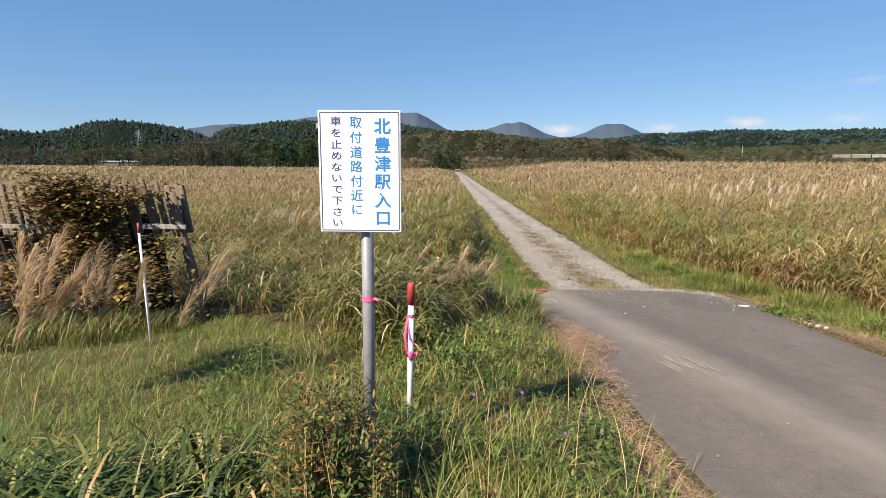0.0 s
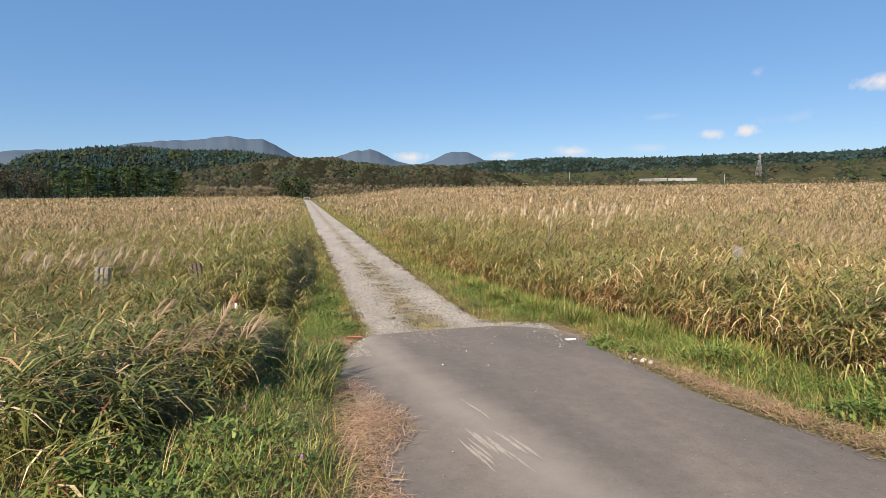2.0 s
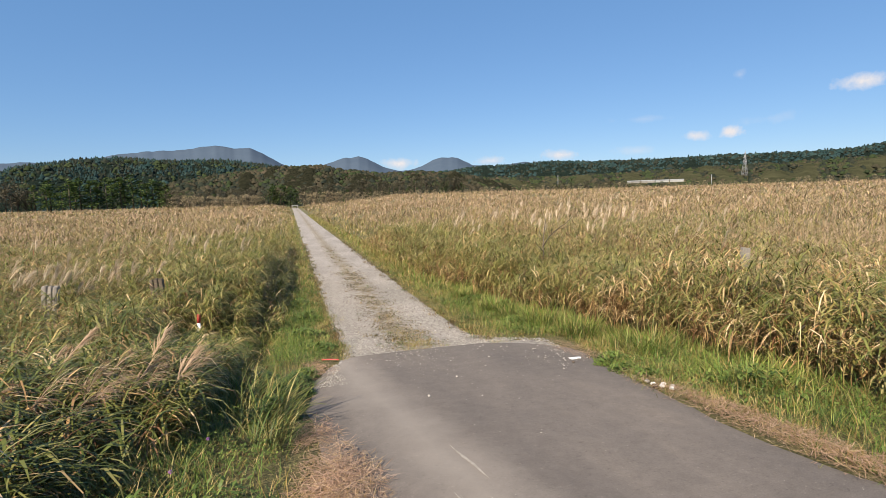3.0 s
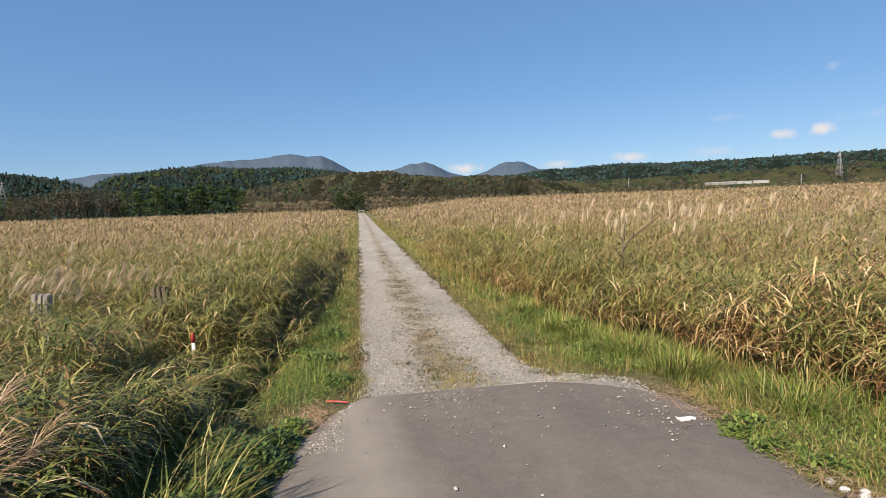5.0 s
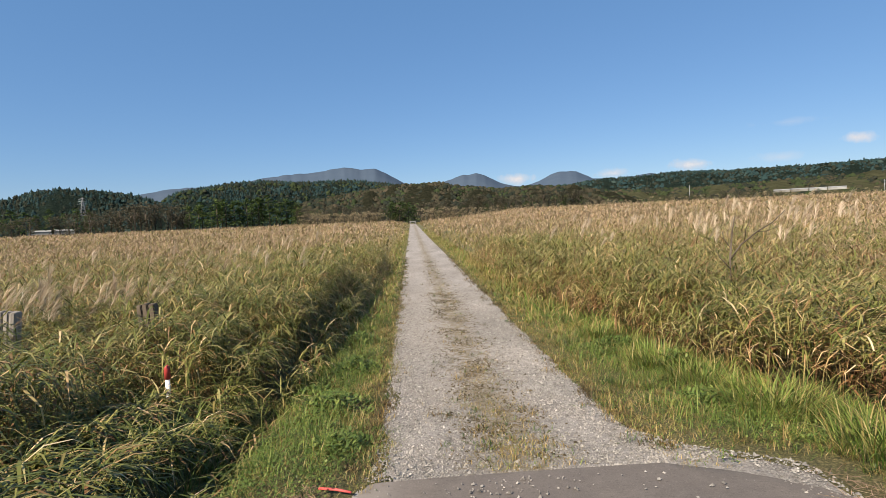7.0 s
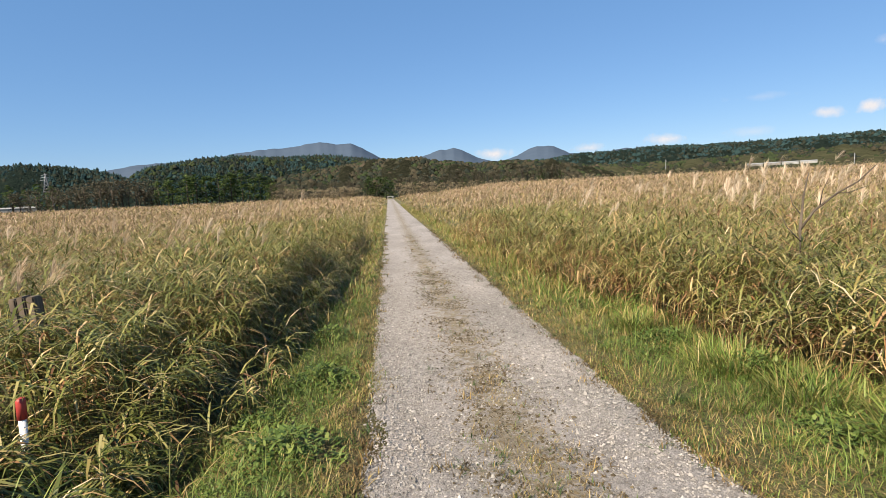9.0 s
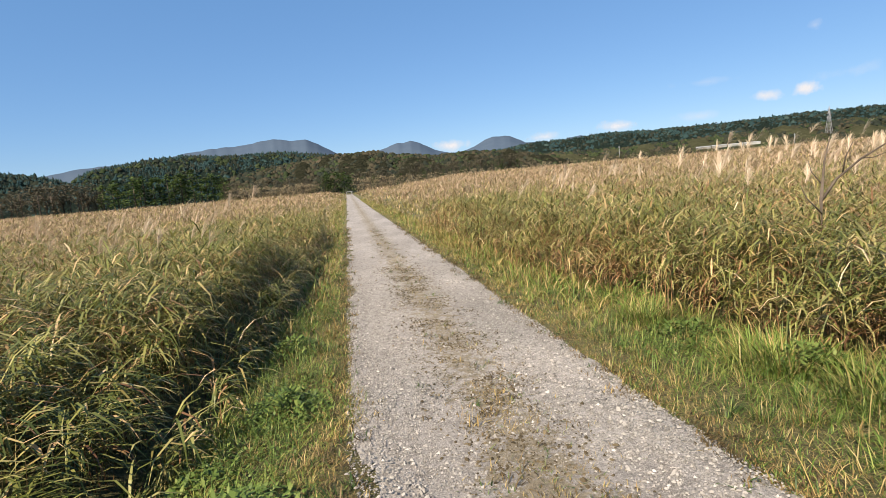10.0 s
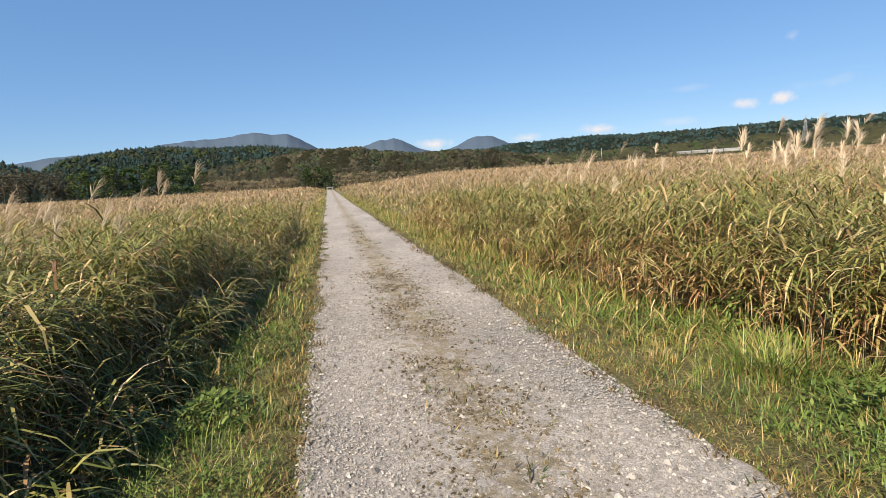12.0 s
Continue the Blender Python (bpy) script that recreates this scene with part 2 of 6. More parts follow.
def asphalt_material():
    mat, nt, bsdf, out = nodes_of("worn_asphalt")
    fine = noise_node(nt, 120, 4, 0.7)
    r = ramp_node(nt, ((0.3, (0.112, 0.1, 0.092)), (0.6, (0.158, 0.143, 0.131)), (0.8, (0.245, 0.227, 0.208))))
    nt.links.new(fine.outputs["Fac"], r.inputs[0])
    wide = noise_node(nt, 0.55, 4, 0.6, (1.6, 0.5, 1))
    r2 = ramp_node(nt, ((0.3, (0.74, 0.74, 0.75)), (0.5, (0.92, 0.91, 0.9)), (0.72, (1.2, 1.16, 1.1))))
    nt.links.new(wide.outputs["Fac"], r2.inputs[0])
    col = mix_color(nt, "MULTIPLY", 1.0, r.outputs[0], r2.outputs[0])
    mid = noise_node(nt, 7, 5, 0.7)
    r5 = ramp_node(nt, ((0.35, (0.9, 0.9, 0.9)), (0.65, (1.07, 1.07, 1.07))))
    nt.links.new(mid.outputs["Fac"], r5.inputs[0])
    col = mix_color(nt, "MULTIPLY", 1.0, col, r5.outputs[0])
    # pale chips worn bright and dark pits
    chip = noise_node(nt, 42, 3, 0.6)
    r7 = ramp_node(nt, ((0.3, (0.72, 0.72, 0.72)), (0.42, (1.0, 1.0, 1.0)), (0.66, (1.0, 1.0, 1.0)), (0.74, (1.7, 1.68, 1.64))))
    nt.links.new(chip.outputs["Fac"], r7.inputs[0])
    col = mix_color(nt, "MULTIPLY", 1.0, col, r7.outputs[0])
    # dust trodden out of the gravel along the wheel line
    co = nt.nodes.new("ShaderNodeTexCoord")
    sep = nt.nodes.new("ShaderNodeSeparateXYZ")
    nt.links.new(co.outputs["Object"], sep.inputs[0])
    line = nt.nodes.new("ShaderNodeMath")
    line.operation = "MULTIPLY_ADD"
    nt.links.new(sep.outputs["Y"], line.inputs[0])
    line.inputs[1].default_value, line.inputs[2].default_value = 0.13, -3.3
    off = nt.nodes.new("ShaderNodeMath")
    nt.links.new(sep.outputs["X"], off.inputs[0])
    nt.links.new(line.outputs[0], off.inputs[1])
    ab = nt.nodes.new("ShaderNodeMath")
    ab.operation = "ABSOLUTE"
    nt.links.new(off.outputs[0], ab.inputs[0])
    wob = noise_node(nt, 2.0, 4)
    sm = nt.nodes.new("ShaderNodeMath")
    sm.operation = "MULTIPLY_ADD"
    nt.links.new(wob.outputs["Fac"], sm.inputs[0])
    sm.inputs[1].default_value = 0.5
    nt.links.new(ab.outputs[0], sm.inputs[2])
    r3 = ramp_node(nt, ((0.25, (0.5, 0.5, 0.5)), (0.75, (0.0, 0.0, 0.0))))
    nt.links.new(sm.outputs[0], r3.inputs[0])
    col = mix_color(nt, "MIX", r3.outputs[0], col, (0.27, 0.25, 0.225))
    nt.links.new(col, bsdf.inputs["Base Color"])
    bsdf.inputs["Roughness"].default_value = 0.88
    bsdf.inputs["Specular IOR Level"].default_value = 0.3
    b = nt.nodes.new("ShaderNodeBump")
    b.inputs["Strength"].default_value, b.inputs["Distance"].default_value = 0.5, 0.004
    nt.links.new(fine.outputs["Fac"], b.inputs["Height"])
    nt.links.new(b.outputs[0], bsdf.inputs["Normal"])
    return mat


ASPHALT = asphalt_material()


def mountain_material(name, a, b, scale, relief=0.15):
    mat, nt, bsdf, out = nodes_of(name)
    n = noise_node(nt, scale, 8, 0.7)
    r = ramp_node(nt, ((0.3, a), (0.7, b)))
    nt.links.new(n.outputs["Fac"], r.inputs[0])
    nt.links.new(r.outputs[0], bsdf.inputs["Base Color"])
    bsdf.inputs["Roughness"].default_value, bsdf.inputs["Specular IOR Level"].default_value = 1.0, 0.0
    bp = nt.nodes.new("ShaderNodeBump")
    bp.inputs["Strength"].default_value, bp.inputs["Distance"].default_value = relief, 8
    nt.links.new(n.outputs["Fac"], bp.inputs["Height"])
    nt.links.new(bp.outputs[0], bsdf.inputs["Normal"])
    return mat


# Distance haze is put into the mountains' base colour as this blue.
HAZE_BLUE_MOUNTAIN = mountain_material("hazy_mountain", (0.052, 0.079, 0.118), (0.066, 0.094, 0.132), 0.004)
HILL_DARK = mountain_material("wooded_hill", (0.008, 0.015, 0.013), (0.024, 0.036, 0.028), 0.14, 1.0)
HILL_MIX = mountain_material("mixed_hill", (0.014, 0.017, 0.011), (0.05, 0.05, 0.031), 0.16, 1.0)
MEADOW = mountain_material("far_meadow", (0.03, 0.034, 0.019), (0.075, 0.075, 0.042), 0.05, 0.6)


def gravel_bed(nt, bsdf):
    fine = noise_node(nt, 55, 6, 0.75)
    r = ramp_node(nt, ((0.3, (0.15, 0.144, 0.136)), (0.5, (0.315, 0.304, 0.288)), (0.68, (0.465, 0.452, 0.43))))
    nt.links.new(fine.outputs["Fac"], r.inputs[0])
    wide = noise_node(nt, 0.8, 4, 0.6, (1, 0.4, 1))
    r2 = ramp_node(nt, ((0.3, (0.72, 0.7, 0.68)), (0.7, (1.12, 1.1, 1.08))))
    nt.links.new(wide.outputs["Fac"], r2.inputs[0])
    col = mix_color(nt, "MULTIPLY", 1.0, r.outputs[0], r2.outputs[0])
    rut = noise_node(nt, 11, 8, 0.85)
    r6 = ramp_node(nt, ((0.4, (0.5, 0.49, 0.48)), (0.52, (1.0, 1.0, 1.0)), (0.7, (1.12, 1.12, 1.12))))
    nt.links.new(rut.outputs["Fac"], r6.inputs[0])
    col = mix_color(nt, "MULTIPLY", 0.8, col, r6.outputs[0])
    # earth and dead grass between the wheel lines
    co = nt.nodes.new("ShaderNodeTexCoord")
    sep = nt.nodes.new("ShaderNodeSeparateXYZ")
    nt.links.new(co.outputs["Object"], sep.inputs[0])
    off = nt.nodes.new("ShaderNodeMath")
    off.operation = "SUBTRACT"
    nt.links.new(sep.outputs["X"], off.inputs[0])
    off.inputs[1].default_value = 3.25
    ab = nt.nodes.new("ShaderNodeMath")
    ab.operation = "ABSOLUTE"
    nt.links.new(off.outputs[0], ab.inputs[0])
    wob = noise_node(nt, 8.5, 8, 0.8)
    sm = nt.nodes.new("ShaderNodeMath")
    sm.operation = "MULTIPLY_ADD"
    nt.links.new(wob.outputs["Fac"], sm.inputs[0])
    sm.inputs[1].default_value = -3.6
    nt.links.new(ab.outputs[0], sm.inputs[2])
    r3 = ramp_node(nt, ((0.0, (0.8, 0.8, 0.8)), (0.16, (0.0, 0.0, 0.0))))
    add = nt.nodes.new("ShaderNodeMath")
    nt.links.new(sm.outputs[0], add.inputs[0])
    add.inputs[1].default_value = 1.72
    nt.links.new(add.outputs[0], r3.inputs[0])
    earth = noise_node(nt, 26, 5, 0.8)
    r4 = ramp_node(nt, ((0.35, (0.09, 0.075, 0.045)), (0.65, (0.26, 0.22, 0.15))))
    nt.links.new(earth.outputs["Fac"], r4.inputs[0])
    col = mix_color(nt, "MIX", r3.outputs[0], col, r4.outputs[0])
    nt.links.new(col, bsdf.inputs["Base Color"])
    bsdf.inputs["Roughness"].default_value, bsdf.inputs["Specular IOR Level"].default_value = 0.95, 0.2
    b = nt.nodes.new("ShaderNodeBump")
    b.inputs["Strength"].default_value, b.inputs["Distance"].default_value = 1.0, 0.015
    nt.links.new(fine.outputs["Fac"], b.inputs["Height"])
    nt.links.new(b.outputs[0], bsdf.inputs["Normal"])


gravel_bed(dust_nt, dust_bsdf)


# ---- lie of the land ----
def sstep(a, b, v):
    t = np.clip((v - a) / (b - a), 0, 1)
    return t * t * (3 - 2 * t)


def ramp_z(y):
    """Height of the road bed along its length: a ramp that runs down to the flat track."""
    return np.interp(y, (-8, -2, 0, 7, 10, 12.5, 15), (1.25, 1.17, 1.03, 0.45, 0.2, 0.03, 0.0))


def reed_left(y):
    """East edge of the reeds beside the track."""
    return np.interp(y, (4.4, 5.2, 6.5, 8.0, 10.5, 12.0, 15.0, 18.0, 24, 60, 220), (-1.0, -0.35, 0.1, 0.5, 0.8, 0.75, 0.85, 1.0, 1.3, 1.3, 1.0))


def reed_right(y):
    return np.interp(y, (-5, 0, 5.8, 8.6, 12, 15, 17, 22, 60, 220), (8.5, 7.4, 6.6, 6.8, 6.45, 6.05, 5.9, 5.35, 5.2, 4.8))


def ground_np(x, y):
    x, y = np.asarray(x, float), np.asarray(y, float)
    d = np.hypot(x, y)
    az = np.degrees(np.arctan2(x - 3.2, np.maximum(y, 0.1)))
    field = -0.05 + 0.004 * np.clip(d - 14, 0, 240) + sstep(1.5, 13, az) * 0.015 * np.clip(d - 20, 0, 240)
    side = np.maximum(sstep(-0.5, -9, x), sstep(6.5, 14, x))
    z = ramp_z(y) * (1 - side) + field * side
    z = np.where(y > 15, ramp_z(y) + (field + 0.05) * np.maximum(sstep(1.0, -6, x), sstep(5.5, 12, x)) + 0.0036 * np.clip(y - 60, 0, 200), z)
    ditch = np.exp(-((x - (reed_left(y) - 0.1)) / 0.3) ** 2) * sstep(8.5, 11, y) * (1 - sstep(30, 50, y))
    verge = np.exp(-((x - 0.3) / 0.9) ** 2) * sstep(8.5, 6, y) * 0.12
    return z - 0.28 * ditch + verge


def gz(x, y):
    return float(ground_np(x, y))


def mesh_np(name, verts, quads, tris, mats, qi=None, ti=None, flat=True):
    """A mesh out of arrays of corners, four- and three-sided faces and their materials."""
    me = bpy.data.meshes.new(name)
    verts = np.asarray(verts, np.float32)
    quads = np.asarray(quads, np.int32).reshape(-1, 4)
    tris = np.asarray(tris, np.int32).reshape(-1, 3)
    nq, ntr = len(quads), len(tris)
    me.vertices.add(len(verts))
    me.vertices.foreach_set("co", verts.ravel())
    me.loops.add(nq * 4 + ntr * 3)
    me.loops.foreach_set("vertex_index", np.concatenate((quads.ravel(), tris.ravel())).astype(np.int32))
    me.polygons.add(nq + ntr)
    me.polygons.foreach_set("loop_start", np.concatenate((np.arange(nq) * 4, nq * 4 + np.arange(ntr) * 3)).astype(np.int32))
    for m in mats:
        me.materials.append(m)
    if len(mats) > 1:
        a = np.zeros(nq, np.int32) if qi is None else qi
        b = np.zeros(ntr, np.int32) if ti is None else ti
        me.polygons.foreach_set("material_index", np.concatenate((a, b)).astype(np.int32))
    me.update(calc_edges=True)
    me.polygons.foreach_set("use_smooth", np.full(nq + ntr, not flat))
    return me


class Blades:
    """Gathers arching, tapering strips (leaves, stems, plume hairs) into one mesh."""

    def __init__(self):
        self.v, self.q, self.t, self.qi, self.ti, self.n = [], [], [], [], [], 0

    def add(self, root, length, width, az, lean, bend, mat, segs=3, wide_at=0.35, twist=None):
        root = np.asarray(root, float)
        n = len(root)
        if n == 0:
            return None
        full = lambda a: np.broadcast_to(np.asarray(a, float), (n,))
        length, width, az, lean, bend = map(full, (length, width, az, lean, bend))
        mat = np.broadcast_to(np.asarray(mat, int), (n,))
        tw = full(0 if twist is None else twist)
        side = np.stack((-np.sin(az + tw), np.cos(az + tw), np.zeros(n)), 1)
        p = root.copy()
        levels = []
        for s in range(segs + 1):
            u = s / segs
            w = width * (0.55 + 0.45 * min(u / wide_at, 1) if u <= wide_at else 1 - (u - wide_at) / (1 - wide_at) * 0.8) * 0.5
            if s < segs:
                levels.append(p - side * w[:, None])
                levels.append(p + side * w[:, None])
            else:
                levels.append(p)
            th = lean + bend * (u + 0.5 / segs)
            p = p + np.stack((np.sin(th) * np.cos(az), np.sin(th) * np.sin(az), np.cos(th)), 1) * (length / segs)[:, None]
        k = len(levels)
        v = np.stack(levels, 1).reshape(-1, 3)
        base = self.n + np.arange(n)[:, None] * k
        for s in range(segs - 1):
            self.q.append(base + np.array([[2 * s, 2 * s + 1, 2 * s + 3, 2 * s + 2]]))
            self.qi.append(mat)
        self.t.append(base + np.array([[2 * segs - 2, 2 * segs - 1, 2 * segs]]))
        self.ti.append(mat)
        self.v.append(v)
        self.n += len(v)
        return levels[-1]

    def mesh(self, name, mats):
        q = np.concatenate(self.q) if self.q else np.zeros((0, 4), int)
        qi = np.concatenate(self.qi) if self.qi else None
        return mesh_np(name, np.concatenate(self.v), q, np.concatenate(self.t), mats, qi, np.concatenate(self.ti))


def sprinkle(x0, x1, y0, y1, density):
    n = int((x1 - x0) * (y1 - y0) * density)
    return rng.uniform(x0, x1, n), rng.uniform(y0, y1, n)


def lift(x, y, dz=0.0):
    return np.stack((x, y, ground_np(x, y) + dz), 1)


def patchy(x, y, scale, seed=0.0):
    """Smooth values from 0 to 1 that drift over the ground."""
    a = np.sin(x * scale * 1.7 + seed + 1.3 * np.sin(y * scale * 0.9 + seed)) + np.sin(y * scale * 1.3 - seed * 2 + 1.1 * np.sin(x * scale * 1.1)) + 0.6 * np.sin((x + y) * scale * 2.9 + seed * 3)
    return np.clip(a / 5.2 + 0.5, 0, 1)


def from_walk(x, y):
    """Distance from the middle line of the ramp and the first of the track."""
    t = np.clip((x * 2.5 + y * 12.5) / 162.5, 0, 1)
    return np.hypot(x - 2.5 * t, y - 12.5 * t)


def structure(name, me, label=""):
    return tagged(new(name, me), label, kind="structure")


def part(name, bm, material, parent, label=""):
    me = bpy.data.meshes.new(name)
    bm.to_mesh(me)
    bm.free()
    me.materials.append(material)
    ob = new(name, me)
    ob.parent = parent
    return tagged(ob, label) if label else ob


def thing(name, m, label, category, group=""):
    ob = new(name)
    ob.empty_display_size = 0.1
    ob.matrix_basis = m
    return tagged(ob, label, category, group)


def tube(bm, pts, radii, sides=8, cap=True):
    """A round bar through points."""
    rings = []
    for i, p in enumerate(pts):
        a, b = Vector(pts[max(i - 1, 0)]), Vector(pts[min(i + 1, len(pts) - 1)])
        q = (b - a).to_track_quat("Z", "Y")
        rings.append([bm.verts.new(Vector(p) + q @ Vector((radii[i] * math.cos(k * math.tau / sides), radii[i] * math.sin(k * math.tau / sides), 0))) for k in range(sides)])
    for a, b in zip(rings, rings[1:]):
        for k in range(sides):
            bm.faces.new((a[k], a[(k + 1) % sides], b[(k + 1) % sides], b[k])).smooth = True
    if cap:
        bm.faces.new(rings[0][::-1])
        bm.faces.new(rings[-1])
    return bm


def box(bm, m, sx, sy, sz, bevel=0.0, jitter=0.0):
    made = bmesh.ops.create_cube(bm, size=1, matrix=m @ Matrix.Diagonal((sx, sy, sz, 1)))["verts"]
    if jitter:
        for v in made:
            v.co += Vector([random.uniform(-jitter, jitter) for _ in range(3)])
    if bevel:
        bmesh.ops.bevel(bm, geom=list({e for v in made for e in v.link_edges}), offset=bevel, segments=2, affect="EDGES")
    return bm


# ---- ground, road, track ----
def spaced(fine0, fine1, step, far0, far1, grow=1.25):
    mid = list(np.arange(fine0, fine1 + step / 2, step))
    up, d = [mid[-1]], step
    while up[-1] < far1:
        d *= grow
        up.append(min(up[-1] + d, far1))
    dn, d = [mid[0]], step
    while dn[-1] > far0:
        d *= grow
        dn.append(max(dn[-1] - d, far0))
    return np.array(dn[:0:-1] + mid + up[1:])


def grid_mesh(name, xs, ys, zfun, mat):
    X, Y = np.meshgrid(xs, ys)
    Z = zfun(X, Y)
    v = np.stack((X, Y, Z), 2).reshape(-1, 3)
    nx, ny = len(xs), len(ys)
    i = (np.arange(ny - 1)[:, None] * nx + np.arange(nx - 1)[None, :]).ravel()
    return mesh_np(name, v, np.stack((i, i + 1, i + nx + 1, i + nx), 1), np.zeros((0, 3)), [mat], flat=False)


def ground_far(x, y):
    return ground_np(x, y) - 0.06 * (((x > 1.7) & (x < 4.9) & (y > -5.5) & (y <= 10.2)) | ((x > 2.3) & (x < 4.3) & (y > 10.2)))


structure("ground", grid_mesh("ground", spaced(-8, 12, 0.25, -4900, 4900), spaced(-6, 40, 0.25, -4900, 4900), ground_far, SOIL), "green and brown thatch of dead grass")


def strip_mesh(name, ys, left, right, n, lift_by, mat, rough=0.0, crown=0.0):
    rows = []
    for y in ys:
        a, b = left(y), right(y)
        for k in range(n + 1):
            u = k / n
            x = a + (b - a) * u
            edge = 1 if k in (0, n) else 0
            z = float(ramp_z(y)) + 0.0036 * min(max(y - 60, 0), 200) + lift_by + crown * (1 - (2 * u - 1) ** 2) - 0.03 * edge + rough * (noise.noise((x * 1.3, y * 0.9, 3)) + 0.5 * noise.noise((x * 4, y * 3, 8)))
            rows.append((x, y, z))
    m = n + 1
    i = (np.arange(len(ys) - 1)[:, None] * m + np.arange(n)[None, :]).ravel()
    return mesh_np(name, rows, np.stack((i, i + 1, i + m + 1, i + m), 1), np.zeros((0, 3)), [mat], flat=False)


def asphalt_left(y):
    return float(np.interp(y, (-6, 3, 3.9, 4.7, 5.9, 7.5, 8.3, 9.1, 9.6, 10.2, 10.55), (1.1, 1.28, 1.28, 1.38, 1.4, 1.32, 1.28, 1.47, 1.62, 1.82, 1.98))) + 0.05 * noise.noise((y * 3, 1, 0)) + 0.03 * noise.noise((y * 9, 4, 0))


def asphalt_right(y):
    return float(np.interp(y, (-6, 4.6, 5.8, 7.0, 8.9, 9.6, 10.1, 10.35, 10.55), (5.3, 5.2, 5.05, 5.2, 5.5, 5.55, 5.3, 4.95, 4.5))) + 0.05 * noise.noise((y * 3, 9, 0)) + 0.03 * noise.noise((y * 9, 7, 0))


structure("road", strip_mesh("road", np.concatenate((np.arange(-6, 10.2, 0.2), np.arange(10.2, 10.58, 0.06))), asphalt_left, asphalt_right, 16, 0.012, ASPHALT, 0.006, 0.01), "worn grey asphalt with dusty wheel marks")


def road_z(x, y):
    """Height of the asphalt at a place."""
    u = (x - asphalt_left(y)) / (asphalt_right(y) - asphalt_left(y))
    return float(ramp_z(y)) + 0.012 + 0.01 * (1 - (2 * u - 1) ** 2) + 0.006 * (noise.noise((x * 1.3, y * 0.9, 3)) + 0.5 * noise.noise((x * 4, y * 3, 8)))


def track_left(y):
    return float(np.interp(y, (9, 10.6, 11, 30, 220, 240), (1.5, 1.9, 2.03, 1.95, 1.6, 1.6))) + 0.09 * noise.noise((y * 1.1, 2, 0)) + 0.05 * noise.noise((y * 4, 2, 0))


def track_right(y):
    return float(np.interp(y, (9, 9.6, 10.4, 10.9, 11.4, 30, 220, 240), (5.1, 5.4, 5.5, 4.85, 4.5, 4.55, 4.1, 4.1))) + 0.09 * noise.noise((y * 1.1, 6, 0)) + 0.05 * noise.noise((y * 4, 6, 0))


structure("track", strip_mesh("track", np.concatenate((np.arange(8.6, 30, 0.2), np.arange(30, 222, 2.0))), track_left, track_right, 22, 0.0, DUST, 0.012, 0.012), "pale grey gravel farm track")


def stones_mesh(name, x, y, z, size, mat):
    n = len(x)
    base = np.array([(1, 0, -0.3), (0.3, 0.9, -0.3), (-0.8, 0.6, -0.3), (-0.8, -0.6, -0.3), (0.3, -0.9, -0.3), (0.3, 0.1, 0.9), (-0.35, -0.1, 0.8)], float)
    v = base[None] * rng.uniform(0.7, 1.25, (n, 7, 1)) + rng.normal(0, 0.14, (n, 7, 3))
    v *= np.stack((size, size * rng.uniform(0.6, 1, n), size * rng.uniform(0.4, 0.75, n)), 1)[:, None] * 0.5
    a = rng.uniform(0, math.tau, n)
    c, s = np.cos(a)[:, None], np.sin(a)[:, None]
    vx, vy = v[..., 0] * c - v[..., 1] * s, v[..., 0] * s + v[..., 1] * c
    v = np.stack((vx + x[:, None], vy + y[:, None], v[..., 2] + (z + size * 0.12)[:, None]), 2)
    f = np.array([(0, 1, 5), (1, 6, 5), (1, 2, 6), (2, 3, 6), (3, 4, 6), (4, 5, 6), (4, 0, 5)])
    t = (np.arange(n)[:, None, None] * 7 + f[None]).reshape(-1, 3)
    return mesh_np(name, v.reshape(-1, 3), np.zeros((0, 4)), t, [mat])


